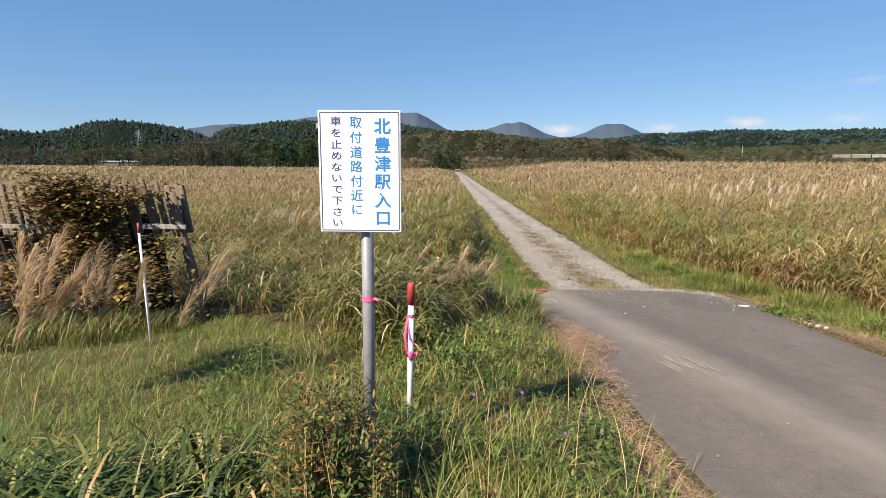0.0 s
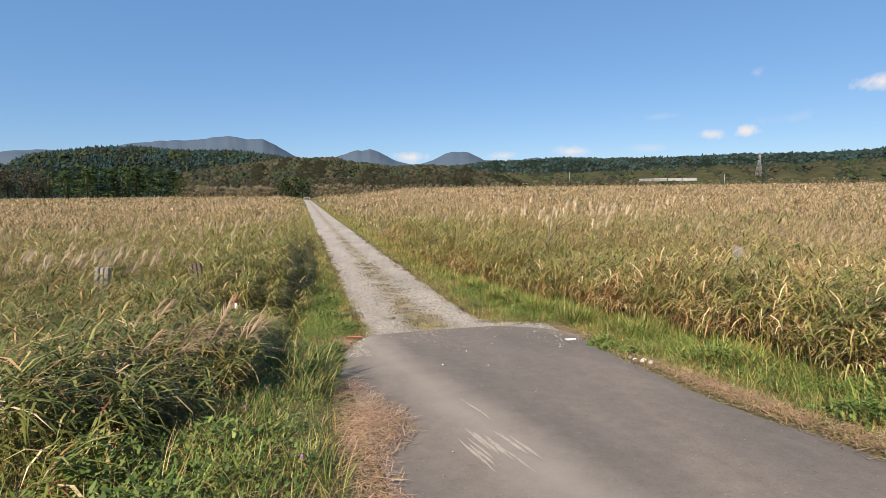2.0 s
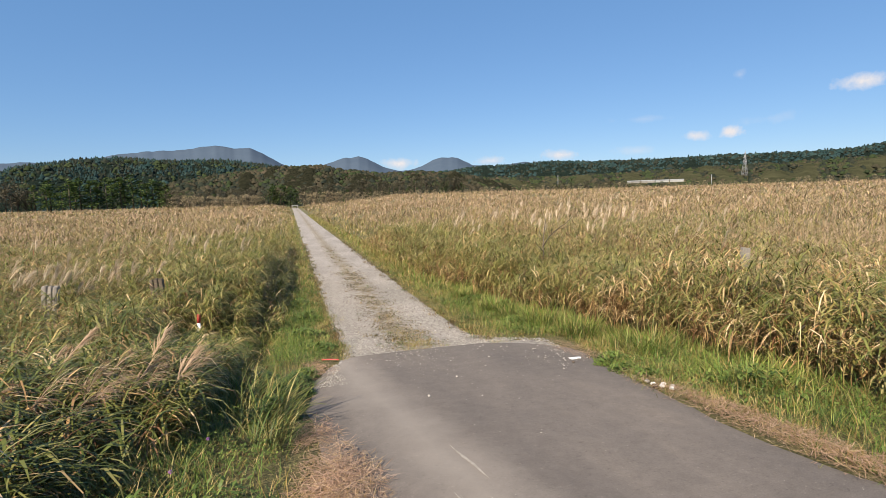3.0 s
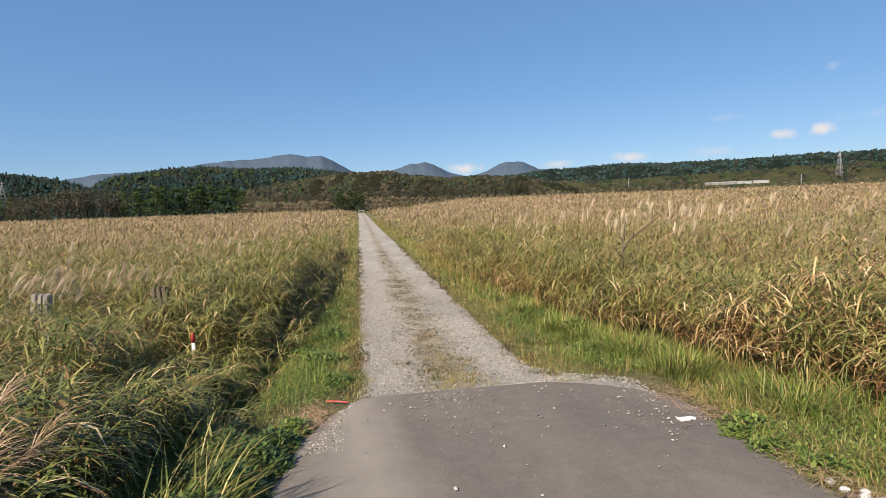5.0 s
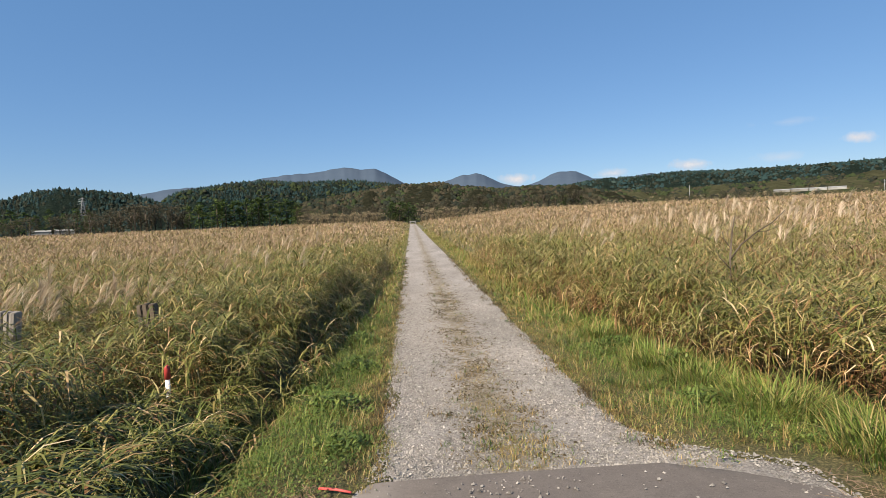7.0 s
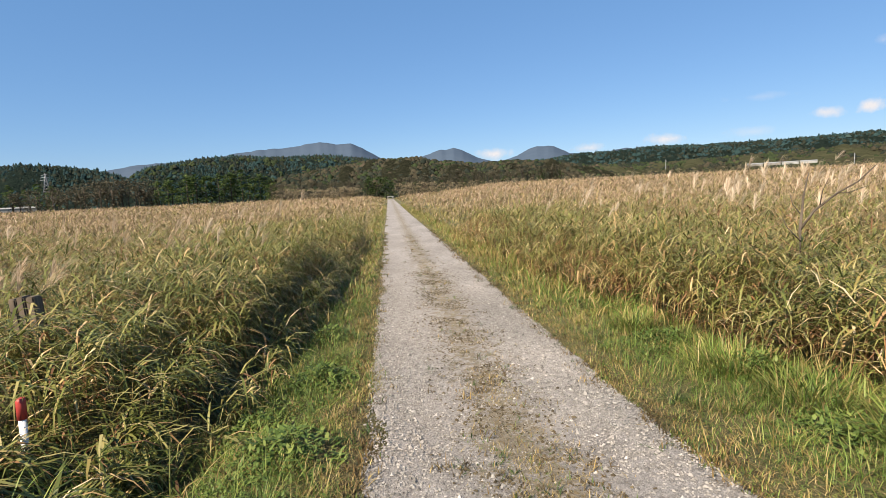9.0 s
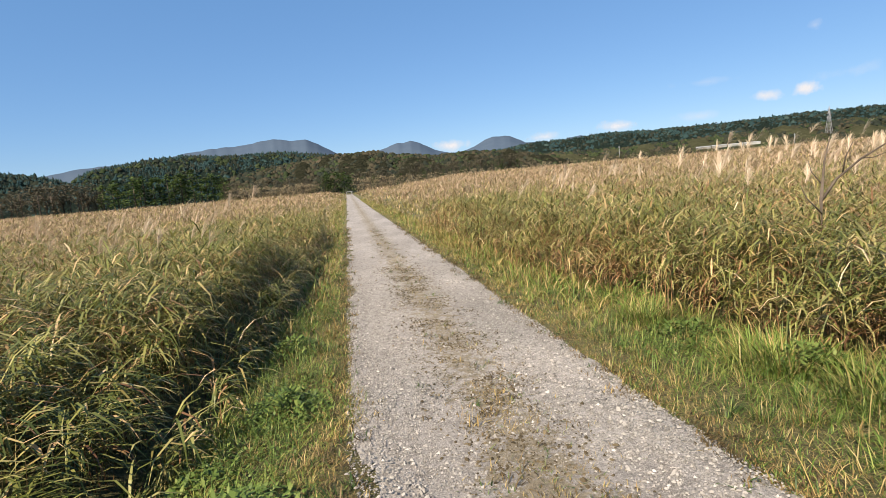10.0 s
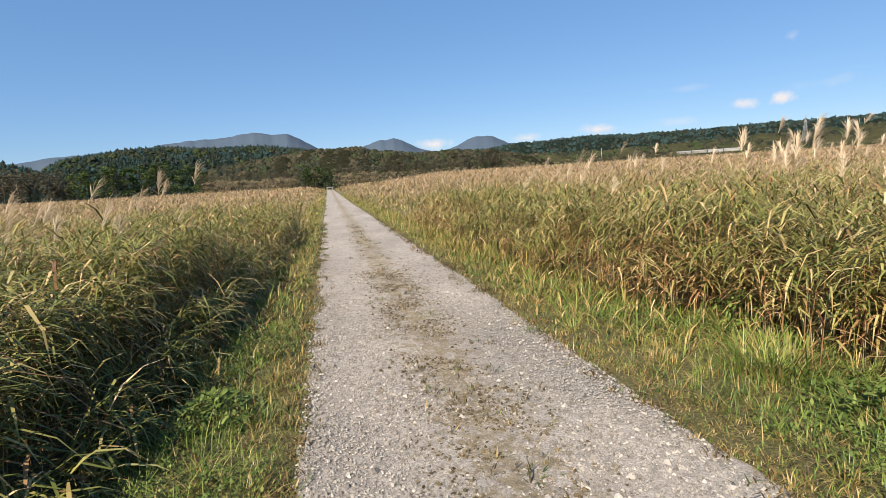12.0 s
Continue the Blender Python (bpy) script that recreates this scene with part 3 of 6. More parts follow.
def gravel():
    x, y = sprinkle(1.5, 5.6, 9.0, 24.0, 2300)
    edge = np.minimum(x - np.interp(y, (9, 10.6, 11, 30), (1.5, 1.95, 2.0, 1.95)), np.interp(y, (9, 9.6, 10.4, 10.9, 11.4, 30), (5.1, 5.4, 5.5, 4.85, 4.5, 4.55)) - x)
    mid = np.exp(-((x - 3.25) / 0.5) ** 2)
    keep = (rng.random(len(x)) < np.clip(1.0 - (y - 15) / 9, 0.06, 1) * (1 - 0.7 * mid)) & (edge > rng.normal(0.02, 0.05, len(x)))
    on = (y < 10.57) & (x > 1.95) & (x < 5.0)
    keep &= ~on | (rng.random(len(x)) < 0.02)
    keep &= (y > 10.2) | (x < 2.0) | (rng.random(len(x)) < 0.5)
    x, y, edge = x[keep], y[keep], edge[keep]
    size = np.clip(rng.lognormal(math.log(0.0148), 0.42, len(x)), 0.006, 0.048)
    structure("gravel", stones_mesh("gravel", x, y, ramp_z(y) + 0.012 - 0.035 * np.clip(1 - edge / 0.14, 0, 1.2), size, STONE), "loose pale grey crushed stones on the track")["kind"] = "stuff"
    x, y = sprinkle(2.55, 3.95, 10.8, 22, 1500)
    ok = (rng.random(len(x)) < np.exp(-((x - 3.25) / 0.34) ** 2) * 0.9) & (patchy(x, y, 4.0, 8.0) > 0.42)
    x, y = x[ok], y[ok]
    size = np.clip(rng.lognormal(math.log(0.018), 0.4, len(x)), 0.006, 0.045)
    structure("earth_clods", stones_mesh("earth_clods", x, y, ramp_z(y) + 0.016, size, CLOD), "brown earth clods between the wheel lines")["kind"] = "stuff"
    # strays that wheels threw onto the asphalt
    n = 300
    y = 10.45 - rng.exponential(0.75, n)
    x = np.where(rng.random(n) < 0.75, rng.normal(3.05, 0.3, n) + (10.6 - y) * 0.16, rng.uniform(1.9, 5.0, n))
    x = np.append(x, rng.uniform(1.6, 4.9, 160))
    y = np.append(y, rng.uniform(2.5, 10, 160))
    size = np.clip(rng.lognormal(math.log(0.016), 0.45, len(x)), 0.006, 0.042)
    size[n:] *= 0.5
    k = 90
    x, y = np.append(x, rng.normal(4.85, 0.2, k)), np.append(y, rng.normal(8.95, 0.28, k))
    size = np.append(size, np.clip(rng.lognormal(math.log(0.018), 0.5, k), 0.006, 0.045))
    structure("loose_stones", stones_mesh("loose_stones", x, y, ramp_z(y) + 0.03, size, STONE), "pale stones scattered on the asphalt")["kind"] = "stuff"


gravel()


# ---- grass ----
def wind(n, spread=1.1):
    return rng.normal(0.25, spread, n)


def field_mask(x, y):
    left = (x < reed_left(y) + rng.normal(0, 0.1, len(x))) & (y > np.interp(x, (-9, -5, -3, -1.5, -0.4), (9.6, 9.4, 7.6, 6.2, 4.6)))
    right = x > reed_right(y) + rng.normal(0, 0.12, len(x))
    return left | right


def reeds(name, x, y, label, leaves, segs, scale=1.0, tall=1.0):
    """Leafy reed plants: stems with leaves that arch over at the top, dead and brown lower down."""
    b = Blades()
    n = len(x)
    edge = np.minimum(np.abs(x - reed_left(y)), np.abs(x - reed_right(y)))
    low = np.where(x < 3, np.interp(y, (4, 9, 13, 15.5, 20), (0.85, 0.72, 0.86, 1.0, 1.0)), 1.05)
    low = low * np.where((x > -0.9) & (x < 1.2) & (y > 9.8) & (y < 12.9), 0.5, 1.0)
    h = (0.55 + 0.42 * sstep(0, 0.9, edge) + rng.normal(0, 0.09, n)) * low * tall * (0.56 + 0.36 * patchy(x, y, 0.5, 2.0) + 0.46 * patchy(x, y, 1.9, 6.0))
    az = wind(n, 1.6)
    lean = np.abs(rng.normal(0.12, 0.1, n))
    root = lift(x, y, -0.03)
    dry = patchy(x, y, 0.45, 5.0) + np.where(y > 11, -0.02, 0.2) * (x > 3) - 0.22 * (x < 1.5) + 0.35 * (patchy(x, y, 2.6, 1.0) - 0.5)
    b.add(root, h, 0.009 * scale, az, lean, 0.15, np.where(rng.random(n) < 0.7, 4, 1), 2)
    for k in range(leaves):
        f = 1 - 0.72 * ((k + rng.random(n)) / leaves) ** 1.5
        th = lean + 0.08 * f
        p = root + np.stack((np.sin(th) * np.cos(az), np.sin(th) * np.sin(az), np.cos(th)), 1) * (h * f)[:, None]
        la = np.where(rng.random(n) < 0.4, wind(n, 0.9), rng.uniform(0, math.tau, n))
        ln = (0.3 + 0.36 * rng.random(n)) * (0.8 + 0.3 * f) * tall * (0.6 + 0.4 * np.minimum(h, 1))
        c = rng.random(n)
        green = np.clip(0.05 + 1.15 * f - 1.1 * (dry - 0.4), 0.05, 0.95)
        dead = np.where(rng.random(n) < (0.75 - 0.5 * f) * np.where((x > 3) & (y < 11), 0.45, 1.0), 4, 2)
        m = np.where(c < green * 0.76, 0, np.where(c < green * 0.76 + 0.14, 1, dead))
        lush = (x < 1.3) & (rng.random(n) < np.interp(y, (4, 6, 9, 12, 16, 30), (0.85, 0.88, 0.75, 0.45, 0.3, 0.05)))
        m = np.where(lush & (c < 0.86), 3, m)
        b.add(p, ln, (0.011 + 0.015 * rng.random(n)) * scale, la, 0.45 + 0.75 * rng.random(n), 1.1 + 1.5 * rng.random(n), m, segs, twist=rng.normal(0, 0.2, n))
    tagged(new(name, b.mesh(name, [GREEN, OLIVE, STRAW, DEEP, RUST])), label, "grass", kind="stuff")


def plumes(name, x, y, label, hairs, tall=1.0, scale=1.0, size=1.0, hair=1.0, mat=None, blow=0.14, droop=(0.1, 0.4)):
    """Tall flowering grass: thin stems that carry feathery heads blown over by the wind."""
    b = Blades()
    n = len(x)
    h = (1.12 + rng.normal(0, 0.14, n)) * tall * (0.9 + 0.2 * patchy(x, y, 0.3, 1.0))
    az = rng.normal(0.2, 0.5, n)
    lean = np.abs(rng.normal(blow, 0.08, n))
    bend = rng.uniform(*droop, n)
    root = lift(x, y, -0.03)
    top = b.add(root, h, 0.006 * scale, az, lean, bend, 1, 3)
    tilt = lean + bend
    back = np.stack((np.sin(tilt) * np.cos(az), np.sin(tilt) * np.sin(az), np.cos(tilt)), 1)
    for k in range(hairs):
        f = k / hairs
        p = top - back * (0.13 * (1 - f) * size)
        ha = az + rng.normal(0, 0.55, n) * (1.2 - f)
        ln = (0.13 + 0.1 * rng.random(n)) * size * hair * (0.6 + 0.8 * math.sin(math.pi * (0.15 + 0.75 * f)))
        b.add(p, ln, (0.007 + 0.006 * rng.random(n)) * scale, ha, tilt + rng.normal(0.12, 0.2, n), rng.uniform(0.3, 1.1, n), 0, 2)
    tagged(new(name, b.mesh(name, [mat or PLUME, STEM])), label, "grass", kind="stuff")


def clumped(x, y, cell, pull):
    """Draw scattered plants together into stools with gaps between."""
    i, j = np.floor(x / cell), np.floor(y / cell)
    hx, hy = np.sin(i * 12.99 + j * 78.23) * 437.5, np.sin(i * 39.35 + j * 11.14) * 273.7
    cx, cy = (i + 0.2 + 0.6 * (hx - np.floor(hx))) * cell, (j + 0.2 + 0.6 * (hy - np.floor(hy))) * cell
    return x + (cx - x) * pull, y + (cy - y) * pull


def field_grass():
    x, y = sprinkle(-14, 18, -4, 34, 84)
    x, y = clumped(x, y, 0.6, 0.5)
    d = from_walk(x, y)
    edge = np.minimum(np.abs(x - reed_left(y)), np.abs(x - reed_right(y)))
    near = field_mask(x, y) & (d < 9) & (rng.random(len(x)) < np.where(edge < 2.2, 1.0, 0.4))
    reeds("near_reeds", x[near], y[near], "dense green reeds browning at the base beside the road", 9, 3)
    midm = field_mask(x, y) & (d >= 9) & (d < 22) & (rng.random(len(x)) < np.where(edge < 5, 0.4, 0.16))
    reeds("field_reeds", x[midm], y[midm], "green and straw-coloured field reeds", 6, 3, 1.4)
    x, y = sprinkle(-24, 30, -2, 36, 19)
    d = from_walk(x, y)
    edge = np.minimum(np.abs(x - reed_left(y)), np.abs(x - reed_right(y)))
    keep = field_mask(x, y) & (d < 22) & (rng.random(len(x)) < sstep(np.where(x > 3, 3.4, 3.0), np.where(x > 3, 7.0, 7.0), edge) * np.where((x < 0) & (y < 13), 0.4, 0.8) * (0.35 + 0.65 * patchy(x, y, 0.35, 3.0)))
    plumes("tan_grass_heads", x[keep], y[keep], "tan feathery flowering grass bent by the wind", 10, 1.1, blow=0.3, droop=(0.5, 1.4))


def far_grass():
    """The open field: a low thatch of leaves, short drooping blades in its canopy and pale heads."""
    b = Blades()
    for d0, d1, dens, wide, ln in ((18, 32, 10.0, 0.0145, 0.27), (32, 60, 2.5, 0.04, 0.36), (60, 110, 0.7, 0.08, 0.5), (110, 238, 0.13, 0.18, 0.7)):
        n = int(math.pi * (d1 ** 2 - d0 ** 2) * dens * 112 / 360)
        r = np.sqrt(rng.uniform(d0 ** 2, d1 ** 2, n))
        a = np.radians(rng.uniform(-50, 62, n))
        x, y = 1.5 + r * np.sin(a), 4 + r * np.cos(a)
        ok = (x < reed_left(y)) | (x > reed_right(y))
        x, y, r = x[ok], y[ok], r[ok]
        n = len(x)
        edge = np.minimum(np.abs(x - reed_left(y)), np.abs(x - reed_right(y)))
        tan = patchy(x, y, 0.07, 4.0) * 0.35 + patchy(x, y, 0.02, 1.0) * 0.35 + patchy(x, y, 0.3, 2.0) * 0.3
        leafy = np.clip(np.where(x < 3, 0.95, 0.88) - tan * 0.8 + 0.5 * (1 - sstep(0, 5, edge)) - 0.2 * sstep(25, 90, r), 0.08, 1)
        shrub = np.exp(-(((x - 23) / 5.5) ** 2 + ((y - 26) / 4.0) ** 2)) > 0.35 + 0.2 * rng.random(n)
        top = (0.92 + 0.3 * shrub + rng.normal(0, 0.1, n)) * (0.5 + 0.5 * sstep(0, 4, edge)) * (0.86 + 0.28 * patchy(x, y, 0.12, 6.0))
        spread = 0.2 * (ln / 0.42) ** 1.3
        for k in range(9):
            px, py = x + rng.normal(0, spread, n), y + rng.normal(0, spread, n)
            c = rng.random(n)
            if k < 2:
                m = np.where(c < leafy, 0, 1)
                b.add(lift(px, py, -0.05), top * 0.78, wide * 2.2, rng.uniform(0, math.tau, n), np.abs(rng.normal(0.2, 0.2, n)), rng.uniform(0.2, 0.9, n), m, 2, wide_at=0.6)
            else:
                m = np.where(shrub, 4, np.where(c < leafy * 0.7, 0, np.where(c < 0.6, 1, np.where(c < 0.96, 3, 2))))
                dz = top * (0.45 + 0.5 * rng.random(n))
                b.add(lift(px, py) + np.stack((0 * dz, 0 * dz, dz), 1), ln * (0.6 + 0.8 * rng.random(n)), wide * (0.6 + 0.8 * rng.random(n)), wind(n, 1.5), np.abs(rng.normal(1.1, 0.4, n)), rng.uniform(0.2, 1.3, n), m, 2, wide_at=0.6)
    tagged(new("meadow", b.mesh("meadow", [FIELD_OLIVE, FIELD_TAN, STRAW, PLUME, GREEN])), "wide tan and olive grass meadow", "grass", kind="stuff")


def tall_heads():
    """Single high plumes that stand out over the field."""
    xs, ys, ts = [], [], []
    for cx, cy, sx, sy, n, tall in ((11.5, 20.0, 2.2, 1.4, 40, 1.8), (15, 25, 4, 3, 16, 1.7), (-1.0, 21.0, 1.5, 0.8, 30, 1.42), (9.2, 24.5, 1.3, 1.5, 24, 1.5), (-3.8, 15.4, 1.1, 0.6, 46, 1.2), (-8, 22, 3, 3, 14, 1.4), (12, 14, 2, 2, 4, 1.2)):
        xs.append(rng.normal(cx, sx, n))
        ys.append(rng.normal(cy, sy, n))
        ts.append(np.full(n, tall))
    x, y, t = np.concatenate(xs), np.concatenate(ys), np.concatenate(ts)
    keep = ((x < reed_left(y) - 1.0) | (x > reed_right(y) + 1.2)) & (y > 6.5)
    plumes("leaning_plumes", rng.uniform(-1.6, 0.1, 22), rng.uniform(6.6, 8.4, 22), "tan plumes leaning over the reeds in the wind", 40, 0.95, 0.9, 1.9, 0.5, PLUME, 0.5)
    plumes("pampas_heads", x[keep], y[keep], "tall pale pampas plumes above the field", 46, t[keep], 1.0, 2.0, 0.55, PAMPAS)


def turf(name, x, y, label, h, mats, wide=0.005, leaf=(TURF, DRYTURF, OLIVE)):
    b = Blades()
    n = len(x)
    b.add(lift(x, y, -0.01), h * rng.uniform(0.5, 1.3, n), wide * rng.uniform(0.6, 1.3, n), rng.uniform(0, math.tau, n), np.abs(rng.normal(0.7, 0.4, n)), rng.uniform(0.2, 1.6, n), mats, 2)
    tagged(new(name, b.mesh(name, list(leaf))), label, "grass", kind="stuff")


def verge_grass():
    x, y = sprinkle(-6, 8, 1.4, 27, 1500)
    n = len(x)
    left_edge = np.where(y < 10.7, np.interp(y, (-6, 3, 4.7, 5.9, 7.5, 8.3, 9.1, 10.3, 10.75), (1.15, 1.28, 1.35, 1.3, 1.25, 1.2, 1.3, 1.55, 1.95)), 2.0)
    right_edge = np.interp(y, (8.3, 9, 9.6, 10.4, 10.9, 11.4, 30), (5.15, 5.5, 5.58, 5.6, 4.85, 4.55, 4.55))
    off_l, off_r = left_edge - x, x - right_edge
    off = np.where(x < 3.2, off_l, off_r) + np.where(y > 10.8, 0.34 * (patchy(x * 0.3, y, 1.6, 5.0) - 0.42), 0)
    reed_off = np.where(x < 3.2, x - reed_left(y), reed_right(y) - x)
    front = y < np.interp(x, (-9, -5, -3, -1.5, -0.4), (9.6, 9.4, 7.6, 6.2, 4.6))
    zone = (off > np.where(y < 8, rng.normal(-0.06, 0.08, n), rng.normal(0.02, 0.07, n))) & ((reed_off > -0.3) | ((x < 0) & front))
    d = from_walk(x, y)
    zone &= (rng.random(n) < np.clip(1.3 - d / 7, 0.14, 1)) & (rng.random(n) < np.clip(1.0 - (y - 15) / 10, 0.12, 1))
    x, y, off, reed_off = x[zone], y[zone], off[zone], reed_off[zone]
    n = len(x)
    lush = sstep(0.25, 0.9, off) * (0.4 + 0.6 * patchy(x, y, 1.1, 2.0))
    lush = np.where((x > 3) & (y > 10.5) & (y < 16), np.maximum(lush, 0.9 * sstep(0.3, 0.7, off)), lush)
    lush = np.where((x < 3) & (y > 10.7) & (y < 20), np.maximum(lush, sstep(0.1, 0.4, off)), lush)
    lush = np.where((x < 1) & (y < 8), lush * (0.25 + 0.75 * patchy(x, y, 0.8, 9.0)), lush)
    lush = np.where((x < -1.3) & (y > 3.2), np.maximum(lush, 0.5 + 0.4 * patchy(x, y, 1.4, 3.0)), lush)
    h = 0.035 + 0.06 * sstep(0, 0.7, off) + 0.1 * lush * rng.random(n) ** 2 + 0.07 * patchy(x, y, 2.3, 7.0) ** 2 + 0.12 * (rng.random(n) < 0.04)
    clump = patchy(x, y, 6.5, 3.0) * 0.6 + patchy(x, y, 15.0, 8.0) * 0.4
    h = h * (0.35 + 1.35 * clump)
    c = rng.random(n)
    green = 0.46 + 0.48 * lush
    m = np.where(c < green, 0, np.where(c < green + 0.45 * (1 - green), 2, 1))
    turf("verge_grass", x, y, "short green and dry grass on the road verge", h * 1.15, m, 0.0065)
    # dense dry edge along the gravel
    x, y = sprinkle(1.2, 5.9, 10.4, 20, 7500)
    off = np.where(x < 3.2, 2.05 - x, x - 4.5) + 0.34 * (patchy(x * 0.3, y, 1.6, 5.0) - 0.42)
    ok = (off > rng.normal(0.03, 0.05, len(x))) & (rng.random(len(x)) < np.exp(-np.maximum(off, 0) / 0.2)) & (rng.random(len(x)) < np.clip(1.0 - (y - 14) / 8, 0.15, 1))
    x, y = x[ok], y[ok]
    c = rng.random(len(x))
    turf("edge_grass", x, y, "dry orange-brown grass along the gravel edge", 0.025 + 0.035 * rng.random(len(x)) + 0.04 * patchy(x, y, 2.0, 1.0), np.where(c < 0.3, 0, np.where(c < 0.55, 2, 1)), 0.0065)
    # grass that creeps onto the asphalt
    x, y = sprinkle(5.08, 5.85, 1.5, 10.2, 4200)
    off = x - np.interp(y, (1.5, 5.8, 7, 8.4, 8.8, 9.6, 10.2), (5.22, 5.08, 5.16, 5.18, 5.5, 5.58, 5.62)) + 0.3 * (patchy(x * 0.4, y, 2.2, 3.0) - 0.5)
    ok = (off > rng.normal(0.02, 0.03, len(x))) & (rng.random(len(x)) < np.exp(-np.maximum(off - 0.15, 0) / 0.3)) & (patchy(x, y, 9.0, 1.0) > 0.3 * rng.random(len(x)) + 0.1)
    x, y = x[ok], y[ok]
    c = rng.random(len(x)) + 0.5 * (patchy(x, y, 1.3, 8.0) - 0.5)
    turf("roadside_grass", x, y, "green and dry grass creeping onto the asphalt edge", 0.05 + 0.1 * rng.random(len(x)) * patchy(x, y, 3.0, 2.0) + 0.03, np.where(c < 0.4, 0, np.where(c < 0.75, 2, 1)), 0.0075)
    # longer rough grass where the track runs on between the reeds
    x, y = sprinkle(0.4, 6.4, 16, 110, 330)
    off = np.where(x < 3.2, np.interp(y, (11, 30, 220), (2.03, 1.95, 1.6)) - x, x - np.interp(y, (11, 30, 220), (4.5, 4.55, 4.1)))
    ok = (off > rng.normal(0.0, 0.06, len(x))) & (x > reed_left(y) - 0.4) & (x < reed_right(y) + 0.4) & (rng.random(len(x)) < np.clip(24 / y, 0.18, 1)) & (rng.random(len(x)) < sstep(15, 19, y))
    x, y, off = x[ok], y[ok], off[ok]
    c = rng.random(len(x))
    turf("far_verge_grass", x, y, "rough dry and green grass lining the track", (0.1 + 0.22 * sstep(0, 0.8, off)) * (0.7 + 0.6 * rng.random(len(x))), np.where(c < 0.42, 0, np.where(c < 0.72, 2, 1)), 0.012 + 0.0005 * y)
    # clover in the verge
    x, y = sprinkle(0.2, 6.6, 2.0, 20, 1100)
    off = np.where(x < 3.2, np.where(y < 10.7, np.interp(y, (3, 6, 8.3, 10.7), (1.2, 1.2, 1.15, 1.9)), 1.95) - x, x - np.where(y < 10.4, 5.35, 4.75))
    ok = (off > 0) & (x > reed_left(y) + 0.05) & (x < reed_right(y)) & (patchy(x, y, 1.5, 4.0) * (0.9 + 0.25 * sstep(0.1, 0.6, off)) > 0.56 + 0.06 * rng.random(len(x)))
    x, y = x[ok], y[ok]
    n = len(x)
    b = Blades()
    b.add(lift(x, y, 0) + np.stack((0 * x, 0 * x, 0.02 + 0.1 * rng.random(n)), 1), rng.uniform(0.014, 0.036, n), rng.uniform(0.01, 0.02, n), rng.uniform(0, math.tau, n), rng.uniform(0.6, 1.5, n), rng.uniform(0.0, 0.5, n), 0, 2, 0.5)
    tagged(new("clover", b.mesh("clover", [CLOVER])), "low green clover leaves in the verge", "weeds", kind="stuff")
    # rough grass further out and along the road behind
    x, y = sprinkle(-18, 9, -9, 9.5, 45)
    ok = ((x < -5.5) & (y < 9.6)) | ((x < 0.9) & (y < 1.7)) | ((x > 5.4) & (x < reed_right(y) + 0.3) & (y < 1.7))
    x, y = x[ok], y[ok]
    c = rng.random(len(x))
    turf("outer_grass", x, y, "rough grass around the road end", 0.1 + 0.14 * patchy(x, y, 1.3, 2.0), np.where(c < 0.5, 0, np.where(c < 0.75, 2, 1)), 0.022)
    # short dry mat down the middle of the track
    x, y = sprinkle(2.5, 4.0, 10.6, 24, 8000)
    k = np.exp(-((x - 3.27) / 0.3) ** 2) * np.interp(y, (10.7, 11.0, 12.8, 14.0, 24), (1.0, 1.0, 0.85, 0.26, 0.1)) * sstep(np.where(y < 12.8, 0.12, 0.3), np.where(y < 12.8, 0.5, 0.62), 0.6 * patchy(x, y, 3.1, 1.0) + 0.4 * patchy(x, y, 9.0, 4.0))
    ok = rng.random(len(x)) < k
    x, y = x[ok], y[ok]
    c = rng.random(len(x)) + 0.4 * (patchy(x, y, 3.0, 6.0) - 0.5)
    turf("track_mat", x, y, "matted brown and green grass between the wheel lines", (0.03 + 0.05 * rng.random(len(x))) * np.where(y < 11.3, 1.3, 1.0), np.where(c < 0.2, 0, np.where(c < 0.75, 1, 2)), 0.0065)
    # clumps in the middle of the track and creeping in from its edges
    x, y = sprinkle(2.6, 3.9, 10.8, 34, 60)
    patch = (y < 12.7) & (np.abs(x - 3.27) < 0.42)
    k = np.exp(-((x - 3.25) / 0.38) ** 2) * np.interp(y, (10.8, 11.1, 12.6, 13.4, 34), (1.0, 1.0, 1.0, 0.5, 0.35)) * (0.1 + 0.9 * sstep(0.35, 0.55, patchy(x, y, 2.3, 1.0)))
    ok = rng.random(len(x)) < np.where(patch, 0.85, k)
    x, y = x[ok], y[ok]
    ye = 10.8 + 26 * rng.random(900) ** 1.4
    side = rng.random(900) < 0.5
    xe = np.where(side, 2.02 + rng.normal(0.03, 0.09, 900), 4.52 - rng.normal(0.04, 0.11, 900))
    per = np.append(rng.integers(14, 46, len(x)), rng.integers(18, 44, 900))
    x, y = np.append(x, xe), np.append(y, ye)
    tint = np.repeat(rng.random(len(x)) * 0.7, per)
    size = np.repeat(rng.uniform(0.6, 1.5, len(x)), per)
    x, y = np.repeat(x, per), np.repeat(y, per)
    x, y = x + rng.normal(0, 0.035, len(x)) * size, y + rng.normal(0, 0.035, len(x)) * size
    c = tint + 0.3 * rng.random(len(x))
    turf("track_tufts", x, y, "dry brown and green tufts in the gravel track", (0.04 + 0.045 * rng.random(len(x))) * size, np.where(c < 0.3, 0, np.where(c < 0.75, 2, 1)), 0.011, (WEED, DRYTURF, TUFT))


